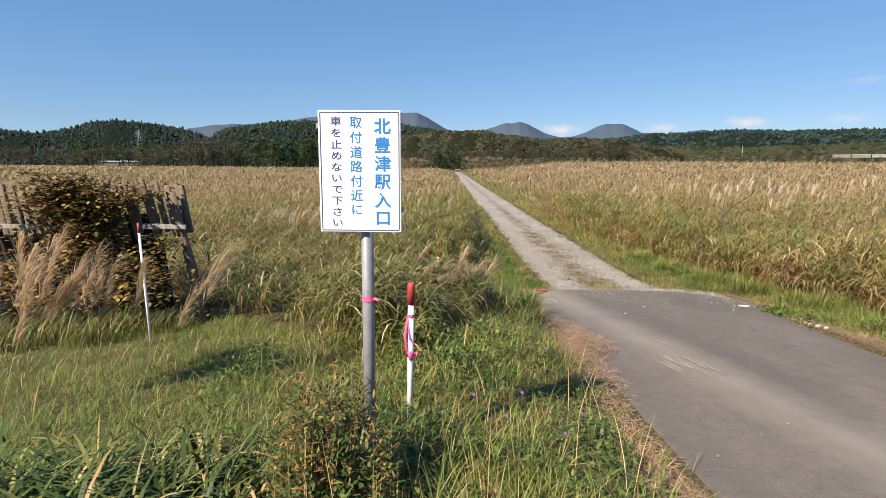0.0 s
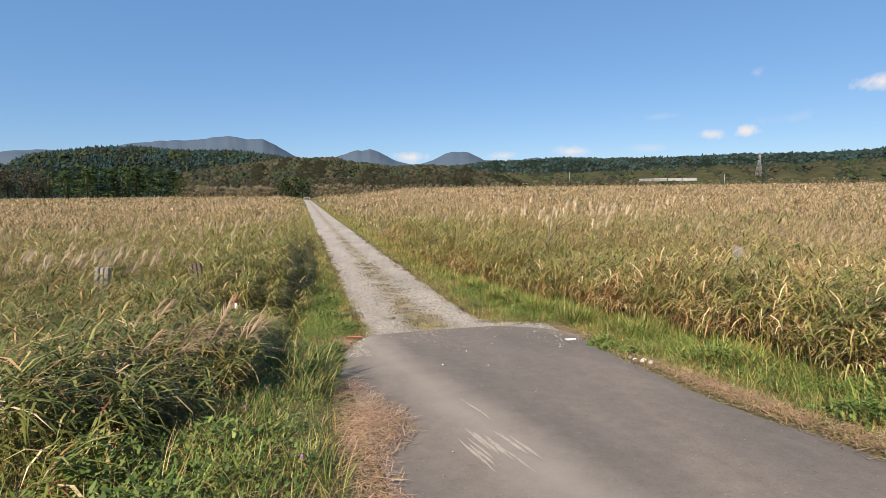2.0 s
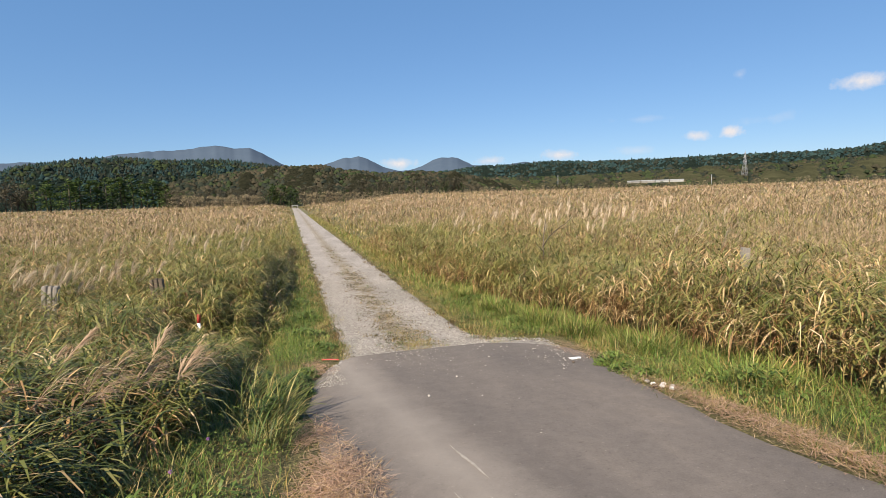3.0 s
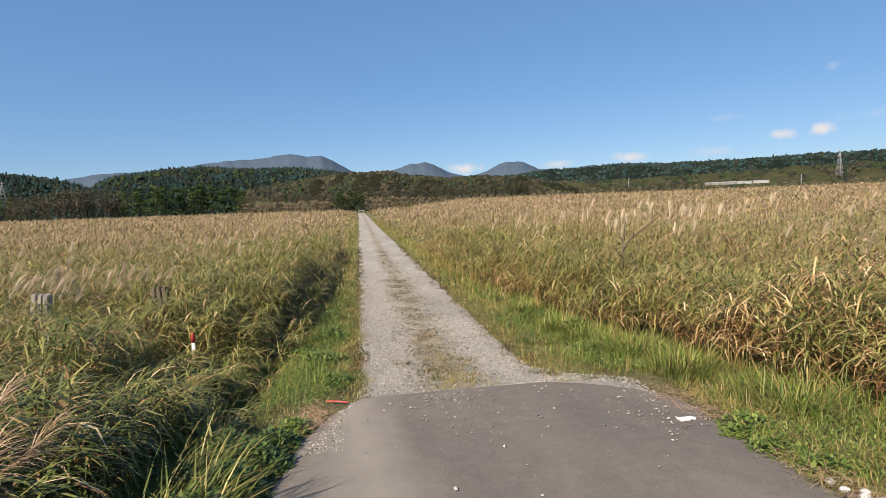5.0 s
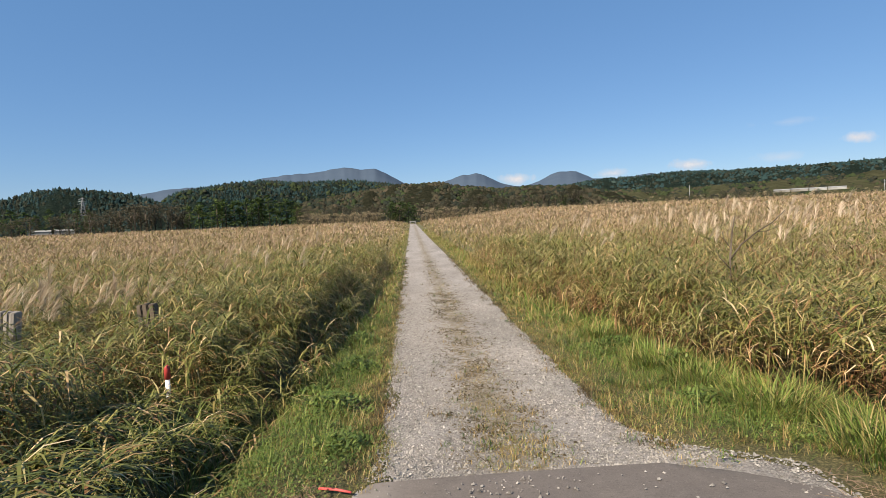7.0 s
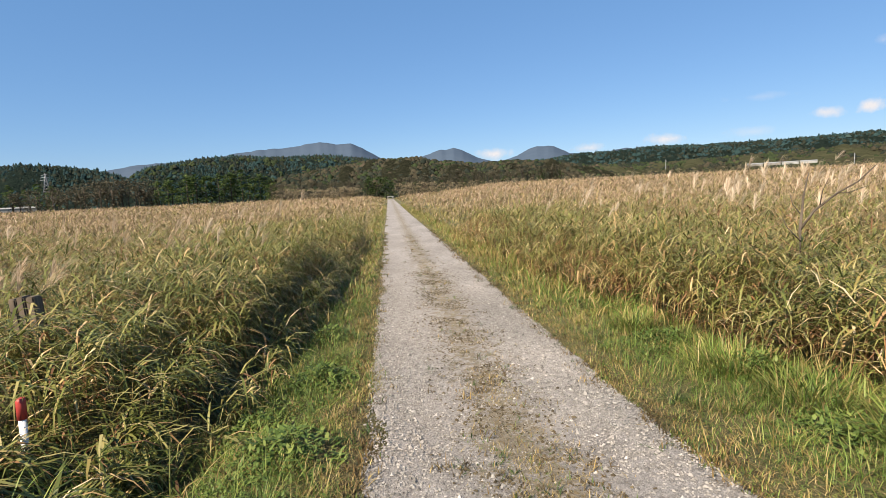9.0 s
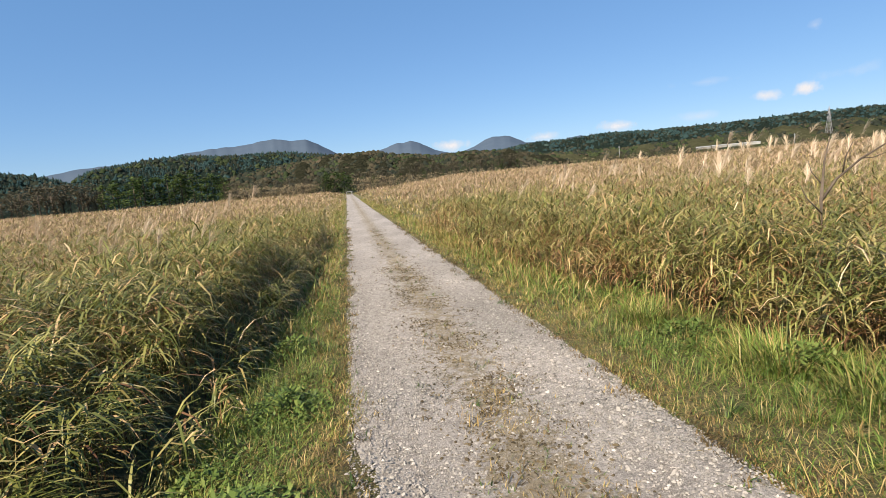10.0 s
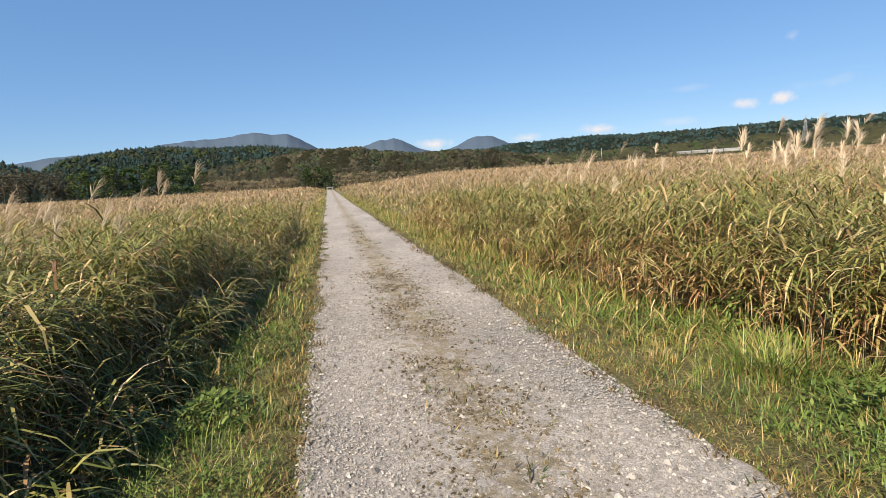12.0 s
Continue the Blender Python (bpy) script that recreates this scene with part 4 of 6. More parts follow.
def rough_grass():
    """Knee-high fine grass: along the foot of the reeds and over the bank round the sign."""
    xs, ys, hs = [], [], []
    x, y = sprinkle(-0.6, 2.0, 8.2, 32, 330)
    off = x - reed_left(y)
    ok = (off > -0.35) & (off < 0.55) & (rng.random(len(x)) < np.exp(-np.maximum(off, 0) / 0.3) * np.clip(1.4 - y / 28, 0.2, 1))
    xs.append(x[ok]), ys.append(y[ok]), hs.append(np.full(ok.sum(), 0.22))
    x, y = sprinkle(4.4, 8.8, -1, 34, 330)
    off = reed_right(y) - x
    ok = (off > -0.4) & (off < 0.85) & (rng.random(len(x)) < np.exp(-np.maximum(off, 0) / 0.4) * np.clip(1.4 - y / 30, 0.2, 1)) & (patchy(x, y, 2.0, 4.0) > 0.22)
    xs.append(x[ok]), ys.append(y[ok]), hs.append(np.where(y[ok] < 10, 0.36, 0.25))
    # the bank round the sign, higher towards the road's edge
    x, y = sprinkle(-2.6, 1.25, 1.6, 7.0, 900)
    lawn = (x < -1.4) & (y > 3.2)
    ok = ~lawn & (rng.random(len(x)) < sstep(0.36, 0.66, patchy(x, y, 1.6, 2.0) * 0.6 + 0.4 * patchy(x, y, 4.5, 5.0)))
    xs.append(x[ok]), ys.append(y[ok]), hs.append(0.17 + 0.14 * patchy(x[ok], y[ok], 1.1, 7.0))
    x, y, h = map(np.concatenate, (xs, ys, hs))
    n = len(x)
    c = rng.random(n) + 0.5 * (patchy(x, y, 1.2, 4.0) - 0.5)
    m = np.where(c < 0.4, 0, np.where(c < 0.62, 3, np.where(c < 0.82, 2, 1)))
    m = np.where((y > 11.5) & (rng.random(n) < np.where(x < 3, 0.45, 0.2)), 4, m)
    m = np.where((y < 7.2) & (x < 1.4) & (m == 3), 5, m)
    b = Blades()
    b.add(lift(x, y, -0.01), h * rng.uniform(0.5, 1.5, n), rng.uniform(0.004, 0.009, n), rng.uniform(0, math.tau, n), np.abs(rng.normal(0.35, 0.25, n)), rng.uniform(0.4, 2.0, n), m, 3)
    tagged(new("rough_grass", b.mesh("rough_grass", [TURF, DRYTURF, OLIVE, GREEN, RUST, WEED])), "knee-high green and straw grass on the bank", "grass", kind="stuff")
    # small tufts, each of one tint, over the verges
    x, y = sprinkle(0.6, 6.8, 2.0, 26, 34)
    left = (x < 1.9) & (x > reed_left(y) + 0.1) & (y > 10.8)
    right = (x > np.interp(y, (2, 8.4, 9, 10.4, 11.2, 30), (5.3, 5.3, 5.65, 5.7, 4.7, 4.7))) & (x < reed_right(y) - 0.05)
    ok = (left | right) & (rng.random(len(x)) < np.clip(1.6 - y / 22, 0.3, 1))
    x, y = x[ok], y[ok]
    per = rng.integers(16, 40, len(x))
    tint, size = np.repeat(rng.random(len(x)), per), np.repeat(rng.uniform(0.5, 1.5, len(x)), per)
    x, y = np.repeat(x, per), np.repeat(y, per)
    n = len(x)
    a, q = rng.uniform(0, math.tau, n), 0.05 * np.sqrt(rng.random(n)) * size
    c = tint + 0.15 * rng.normal(0, 1, n)
    b = Blades()
    b.add(lift(x + np.cos(a) * q, y + np.sin(a) * q, -0.01), (0.07 + 0.1 * rng.random(n)) * size, rng.uniform(0.004, 0.009, n), a + rng.normal(0, 0.6, n), np.abs(rng.normal(0.5, 0.3, n)), rng.uniform(0.3, 1.5, n), np.where(c < 0.3, 3, np.where(c < 0.62, 0, np.where(c < 0.82, 1, 2))), 2)
    tagged(new("verge_tufts", b.mesh("verge_tufts", [TURF, OLIVE, DRYTURF, WEED])), "small green and straw grass tufts on the verge", "grass", kind="stuff")
    # single dry stalks that stand over the bank by the asphalt
    n = 70
    x, y = rng.uniform(0.1, 1.3, n), rng.uniform(1.9, 5.2, n)
    b = Blades()
    b.add(lift(x, y), rng.uniform(0.3, 0.62, n), 0.004, rng.uniform(0, math.tau, n), np.abs(rng.normal(0.15, 0.12, n)), rng.uniform(0.2, 1.3, n), 0, 5)
    tagged(new("dry_stalks", b.mesh("dry_stalks", [STRAW])), "thin dry grass stalks above the bank", "grass", kind="stuff")


def weeds():
    """Broad-leaved weeds: small leaves on low stems, in patches, and the bush at the sign's foot."""
    b = Blades()
    px, py, pz, pm = [], [], [], []
    for cx, cy, r, h, n in ((-0.72, 2.55, 0.2, 0.5, 480), (-0.52, 2.4, 0.16, 0.4, 320), (-0.2, 2.9, 0.25, 0.16, 140), (0.0, 4.6, 0.5, 0.3, 500), (0.4, 5.6, 0.4, 0.3, 400), (-0.3, 5.2, 0.4, 0.45, 500), (1.75, 11.4, 0.25, 0.12, 500), (5.3, 8.45, 0.14, 0.08, 260), (5.32, 8.1, 0.16, 0.09, 240), (5.38, 7.7, 0.16, 0.1, 220), (5.5, 8.6, 0.2, 0.14, 200), (1.3, 9.3, 0.2, 0.16, 560), (1.26, 8.85, 0.22, 0.22, 700), (1.18, 8.35, 0.22, 0.26, 700), (1.1, 7.9, 0.22, 0.28, 600), (1.45, 9.7, 0.14, 0.12, 300), (1.0, 9.0, 0.25, 0.3, 500), (1.5, 12.6, 0.35, 0.2, 700), (1.55, 14.2, 0.3, 0.2, 600), (1.45, 16.0, 0.3, 0.2, 500), (5.6, 12.0, 0.4, 0.15, 500), (5.6, 14.6, 0.4, 0.2, 600), (5.9, 13.4, 0.3, 0.25, 500), (6.0, 6.8, 0.5, 0.3, 600), (5.7, 4.8, 0.4, 0.2, 500), (6.4, 5.0, 0.5, 0.4, 600), (6.2, 16.4, 0.4, 0.4, 400), (0.75, 9.7, 0.3, 0.25, 400), (1.0, 13.2, 0.3, 0.15, 400)):
        a, q = rng.uniform(0, math.tau, n), rng.random(n) ** 0.8 * r * (1.0 if cy < 3 else 1.35)
        px.append(cx + np.cos(a) * q)
        py.append(cy + np.sin(a) * q)
        pz.append(h * rng.random(n) ** 0.7 * (1 - 0.6 * (q / r) ** 2))
        pm.append(np.full(n, 0 if cy < 3 or (cx < 1.35 and 7.5 < cy < 10) else 3))
    x, y, z, pm = map(np.concatenate, (px, py, pz, pm))
    n = len(x)
    b.add(lift(x, y) + np.stack((0 * z, 0 * z, z), 1), rng.uniform(0.035, 0.085, n), rng.uniform(0.016, 0.034, n), rng.uniform(0, math.tau, n), rng.uniform(0.6, 1.5, n), rng.uniform(0.1, 0.7, n), pm, 2, 0.5)
    s = rng.random(n) < 0.12
    b.add(lift(x[s], y[s]), z[s] + 0.03, 0.005, rng.uniform(0, math.tau, s.sum()), 0.1, 0.1, 1, 2)
    # low leaves over the bank
    x, y = sprinkle(-2.3, 1.1, 1.7, 6.2, 900)
    ok = rng.random(len(x)) < sstep(0.45, 0.7, 0.5 * patchy(x, y, 1.9, 3.0) + 0.5 * patchy(x, y, 5.0, 6.0))
    x, y = x[ok], y[ok]
    n = len(x)
    z = 0.02 + 0.16 * rng.random(n)
    b.add(lift(x, y) + np.stack((0 * z, 0 * z, z), 1), rng.uniform(0.03, 0.08, n), rng.uniform(0.012, 0.028, n), rng.uniform(0, math.tau, n), rng.uniform(0.6, 1.5, n), rng.uniform(0.1, 0.7, n), np.where(rng.random(n) < 0.6, 0, 3), 2, 0.5)
    # brown mugwort stalks at the foot of the sign
    k = 95
    sx, sy = rng.normal(-0.62, 0.2, k), rng.normal(2.46, 0.14, k)
    sh = rng.uniform(0.5, 0.86, k) * np.exp(-((sx + 0.6) / 0.5) ** 2)
    b.add(lift(sx, sy), sh, 0.006, rng.uniform(0, math.tau, k), 0.1, 0.1, 1, 2)
    for j in range(34):
        f = 0.25 + 0.75 * rng.random(k)
        b.add(lift(sx, sy) + np.stack((rng.normal(0, 0.015, k), rng.normal(0, 0.015, k), sh * f), 1), rng.uniform(0.025, 0.06, k), rng.uniform(0.008, 0.016, k), rng.uniform(0, math.tau, k), rng.uniform(0.4, 1.4, k), 0.4, np.where(rng.random(k) < 0.55, 2, 0), 2, 0.5)
    tagged(new("weeds", b.mesh("weeds", [WEED, STEM, VINE, CLOVER])), "broad-leaved green weeds in the verge", "weeds", kind="stuff")


def straw_litter():
    """Dead needles and straw swept against the asphalt."""
    b = Blades()
    for cx, cy, rx, ry, n, h in ((1.62, 6.2, 0.17, 0.36, 2700, 0.09), (1.45, 5.75, 0.14, 0.3, 900, 0.06), (1.5, 7.3, 0.12, 0.25, 500, 0.04), (1.45, 5.0, 0.12, 0.35, 700, 0.05), (1.35, 4.1, 0.08, 0.4, 500, 0.04), (1.3, 3.1, 0.08, 0.5, 600, 0.03), (1.25, 2.2, 0.1, 0.5, 500, 0.03), (1.62, 10.0, 0.12, 0.3, 500, 0.03), (5.22, 6.6, 0.12, 0.7, 1500, 0.05), (5.18, 5.2, 0.13, 0.8, 2000, 0.06), (5.3, 3.8, 0.14, 0.7, 1200, 0.05), (1.2, 2.6, 0.14, 0.6, 900, 0.05), (5.35, 9.4, 0.12, 0.4, 400, 0.04)):
        x, y = rng.normal(cx, rx, n), rng.normal(cy, ry, n)
        ok = ((x - cx) / rx) ** 2 + ((y - cy) / ry) ** 2 < 4.4
        x, y = x[ok], y[ok]
        n = len(x)
        z = ramp_z(y) + 0.03 + h * rng.random(n) * np.exp(-((x - cx) / rx) ** 2 / 2)
        b.add(np.stack((x, y, z), 1), rng.uniform(0.05, 0.17, n), rng.uniform(0.003, 0.006, n), rng.uniform(0, math.tau, n), rng.uniform(1.35, 1.6, n), rng.uniform(-0.2, 0.3, n), np.where(rng.random(n) < 0.75, 0, 1), 2)
    tagged(new("straw_litter", b.mesh("straw_litter", [DEADSTRAW, STRAW])), "reddish dead straw swept onto the asphalt edge", "straw", kind="stuff")


DEADSTRAW = leaf_material("dead_straw", ((0.0, (0.2, 0.12, 0.08)), (0.5, (0.36, 0.23, 0.16)), (1.0, (0.5, 0.36, 0.27))), translucent=0.05)
field_grass()
far_grass()
tall_heads()
verge_grass()
rough_grass()
weeds()
straw_litter()


# ---- sign, stakes, fence, small things by the road ----
def glyphs(text, size, bold, squash):
    """One character as a flat mesh, centred on its box."""
    cu = bpy.data.curves.new("glyph", "FONT")
    cu.body, cu.size, cu.offset, cu.extrude = text, size, bold, 0.0008
    cu.resolution_u = 3
    ob = bpy.data.objects.new("glyph", cu)
    scene.collection.objects.link(ob)
    bpy.context.view_layer.update()
    me = bpy.data.meshes.new_from_object(ob.evaluated_get(bpy.context.evaluated_depsgraph_get()))
    bpy.data.objects.remove(ob)
    xs, ys = [v.co.x for v in me.vertices], [v.co.y for v in me.vertices]
    cx, cy = (min(xs) + max(xs)) / 2, (min(ys) + max(ys)) / 2
    for v in me.vertices:
        v.co = ((v.co.x - cx), 0.0 - v.co.z, (v.co.y - cy) * squash)
    return me


def road_sign():
    sign = thing("road_sign", pose(-0.458, 2.87, gz(-0.458, 2.87)), "white roadside sign with blue lettering on a grey steel post", "sign")
    z0 = gz(-0.458, 2.87)
    bm = tube(bmesh.new(), [(0, 0, -0.3), (0, 0, 2.92 - z0)], [0.034, 0.034], 20)
    post = part("post", bm, STEEL, sign, "galvanised grey steel post")
    for z in (1.92, 1.08):
        bm = tube(bmesh.new(), [(0, 0, z - z0 - 0.016), (0, 0, z - z0 + 0.016)], [0.0375, 0.037], 20, False)
        tube(bm, [(0.03, -0.02, z - z0), (0.06, -0.03, z - z0 - 0.004), (0.07, -0.025, z - z0 - 0.02)], [0.006, 0.008, 0.004], 5)
        part("tape_band", bm, PINK, post, "pink marking tape")
    cx, cz, w, h = -0.482 + 0.458, 2.62 - z0, 0.435, 0.64
    bm = box(bmesh.new(), pose(cx, -0.055, cz), w, 0.014, h, 0.003)
    panel = part("panel", bm, BOARD, sign, "white enamelled panel")
    for z in (cz - 0.2, cz + 0.24):
        bm = box(bmesh.new(), pose(cx, -0.041, z), w + 0.03, 0.014, 0.03, 0.003)
        part("bracket", bm, STEEL, sign, "steel bracket rail")
    bm = bmesh.new()
    fw, fh, y = w - 0.022, h - 0.022, -0.0632
    for x, z, sx, sz in ((cx, cz + fh / 2, fw, 0.0042), (cx, cz - fh / 2, fw, 0.0042), (cx - fw / 2, cz, 0.0042, fh - 0.005), (cx + fw / 2, cz, 0.0042, fh - 0.005)):
        box(bm, pose(x, y, z), sx, 0.0016, sz)
    part("border", bm, NAVY, panel, "thin navy border line")
    for text, fx, size, bold, squash, first, step, ink in (("北豊津駅入口", 0.775, 0.088, 0.0016, 0.98, 0.126, 0.151, INK), ("取付道路付近に", 0.455, 0.066, 0.0004, 0.98, 0.098, 0.1185, INK), ("車を止めないで下さい", 0.215, 0.062, 0.0002, 0.8, 0.088, 0.0925, NAVY)):
        for k, ch in enumerate(text):
            me = glyphs(ch, size, bold, squash)
            me.materials.append(ink)
            ob = new("character", me)
            ob.parent = panel
            ob.location = (cx - w / 2 + w * fx, -0.0632, cz + h / 2 - h * (first + step * k))


def snow_stake(m, height, radius, label, ribbon):
    st = thing("marker_stake", m, label, "stake")
    shaft = part("shaft", tube(bmesh.new(), [(0, 0, -0.2), (0, 0, height - 0.15)], [radius * 0.8, radius * 0.9], 14), WHITE, st, "white painted shaft")
    part("cap", tube(bmesh.new(), [(0, 0, height - 0.152), (0, 0, height - 0.02), (0, 0, height)], [radius * 1.12, radius * 1.12, radius * 0.85], 14), RED, st, "faded red cap")
    if ribbon:
        bm = bmesh.new()
        for z in (height - 0.235, height - 0.52):
            tube(bm, [(0, 0, z - 0.012), (0, 0, z + 0.012)], [radius * 1.05, radius * 1.08], 14, False)
        tube(bm, [(-radius * 1.0, -0.012, height - 0.24), (-radius * 1.5, -0.02, height - 0.38), (-radius * 0.9, -0.02, height - 0.53)], [0.006, 0.01, 0.007], 6)
        tube(bm, [(-radius * 0.9, -0.018, height - 0.25), (-radius * 0.2, -radius * 1.1, height - 0.4), (radius * 1.1, -0.012, height - 0.44), (radius * 1.6, -0.01, height - 0.435)], [0.004, 0.006, 0.006, 0.003], 6)
        tube(bm, [(-0.005, -radius * 1.1, height - 0.49), (0.006, -radius * 1.15, height - 0.55)], [0.018, 0.014], 8)
        tube(bm, [(radius, -0.01, height - 0.51), (radius * 1.9, -0.016, height - 0.5), (radius * 1.7, -0.02, height - 0.55)], [0.007, 0.009, 0.004], 6)
        part("ribbon", bm, PINK, shaft, "pink plastic ribbon")
    return st


road_sign()
snow_stake(pose(-0.28, 3.56, 0.86, 1.2, 0.8), 1.0, 0.024, "white snow stake with red cap and pink ribbon", True)
snow_stake(pose(-0.3, 12.57, gz(-0.3, 12.57), -1.5, 0.5), 0.65 - gz(-0.3, 12.57), 0.028, "white snow stake with red cap among reeds", False)


def thin_pole():
    p = thing("thin_pole", pose(-3.99, 6.69, 0.35, 0, -1.6), "thin white pole with red tip by the fence", "pole")
    part("shaft", tube(bmesh.new(), [(0, 0, -0.2), (0, 0, 1.43)], [0.018, 0.016], 10), WHITE, p)
    part("tip", tube(bmesh.new(), [(0, 0, 1.43), (0, 0, 1.56)], [0.018, 0.015], 10), RED, p, "red painted tip")


def wooden_fence():
    f = thing("wooden_fence", pose(-4.2, 8.2, 0.3), "old slanting plank fence overgrown with vines", "fence")
    random.seed(4)
    n = 36
    for k in range(n):
        x = -k * 0.135 + random.uniform(-0.03, 0.03)
        lean = -14 - 8 * k / n + random.uniform(-2, 2)
        top = 2.06 + random.uniform(-0.07, 0.05) - 0.05 * (k > 16)
        ln = 0.82 + random.uniform(-0.1, 0.12)
        bm = box(bmesh.new(), pose(0, 0, -ln / 2), random.uniform(0.075, 0.1), 0.05, ln, 0.006, 0.008)
        for v in bm.verts:
            v.co += Vector((0.006 * noise.noise(v.co * 5), 0.006 * noise.noise(v.co * 7), 0))
        ob = part("plank", bm, WOOD, f)
        ob.matrix_basis = pose(x + 0.0, random.uniform(-0.02, 0.02), top, -10 + random.uniform(-3, 3), lean, random.uniform(-8, 8))
    for x0, x1, z, y in ((0.22, -0.45, 1.43, -0.38), (-2.0, -4.8, 1.42, -0.38)):
        bm = box(bmesh.new(), pose((x0 + x1) / 2, y, z, 0, random.uniform(-1.5, 1.5)), abs(x1 - x0), 0.06, 0.085, 0.01, 0.008)
        part("rail", bm, POSTWOOD, f, "bleached horizontal rail")
    for x, lean, r in ((0.35, -12, 0.075), (-0.5, -20, 0.05), (-1.6, -14, 0.06), (-2.7, -8, 0.06), (-3.9, -10, 0.06)):
        bm = tube(bmesh.new(), [(0, 0, -0.2), (0.01, 0, 0.8), (0, 0.01, 2.0 if x > 0 else 1.5)], [r * 1.1, r, r * 0.9], 9)
        ob = part("post", bm, WOOD, f, "leaning log post")
        ob.matrix_basis = pose(x, -0.25, 0, 0, lean)
    # added boards behind the planks, coloured near-black for the shaded hollow
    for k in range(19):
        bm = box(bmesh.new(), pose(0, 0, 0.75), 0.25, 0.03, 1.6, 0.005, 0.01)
        ob = part("back_board", bm, VOID_BOARD, f, "near-black board added for the shade behind the planks")
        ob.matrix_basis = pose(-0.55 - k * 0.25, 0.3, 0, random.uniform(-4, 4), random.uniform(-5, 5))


def fence_vines():
    b = Blades()
    px, py, pz = [], [], []
    for cx, cz, rx, rz, n in ((-1.35, 1.85, 0.6, 0.42, 2400), (-1.3, 1.3, 0.5, 0.55, 1700), (-1.7, 1.95, 0.5, 0.3, 700), (-0.25, 2.0, 0.3, 0.1, 160), (-0.7, 1.9, 0.35, 0.25, 300), (-0.5, 0.7, 0.7, 0.5, 800), (-2.3, 0.7, 1.0, 0.5, 900), (-3.6, 0.6, 0.7, 0.4, 500), (-1.2, 0.5, 1.2, 0.4, 700), (-2.2, 1.75, 0.4, 0.3, 200), (-0.1, 1.25, 0.3, 0.15, 120)):
        x, z = rng.normal(cx, rx * 0.5, n), rng.normal(cz, rz * 0.5, n)
        px.append(x - 4.2)
        py.append(7.86 + rng.normal(0, 0.14, n) - 0.15 * np.exp(-((x - cx) / rx) ** 2))
        pz.append(np.clip(z + 0.25, 0.35, 2.5))
    x, y, z = map(np.concatenate, (px, py, pz))
    n = len(x)
    b.add(np.stack((x, y, z), 1), rng.uniform(0.06, 0.11, n), rng.uniform(0.045, 0.08, n), rng.normal(-1.6, 1.3, n), rng.uniform(0.9, 2.0, n), rng.uniform(0.1, 0.7, n), 0, 2, 0.45)
    tagged(new("fence_vines", b.mesh("fence_vines", [VINE])), "browning green vines climbing over the fence", "vines", kind="stuff")


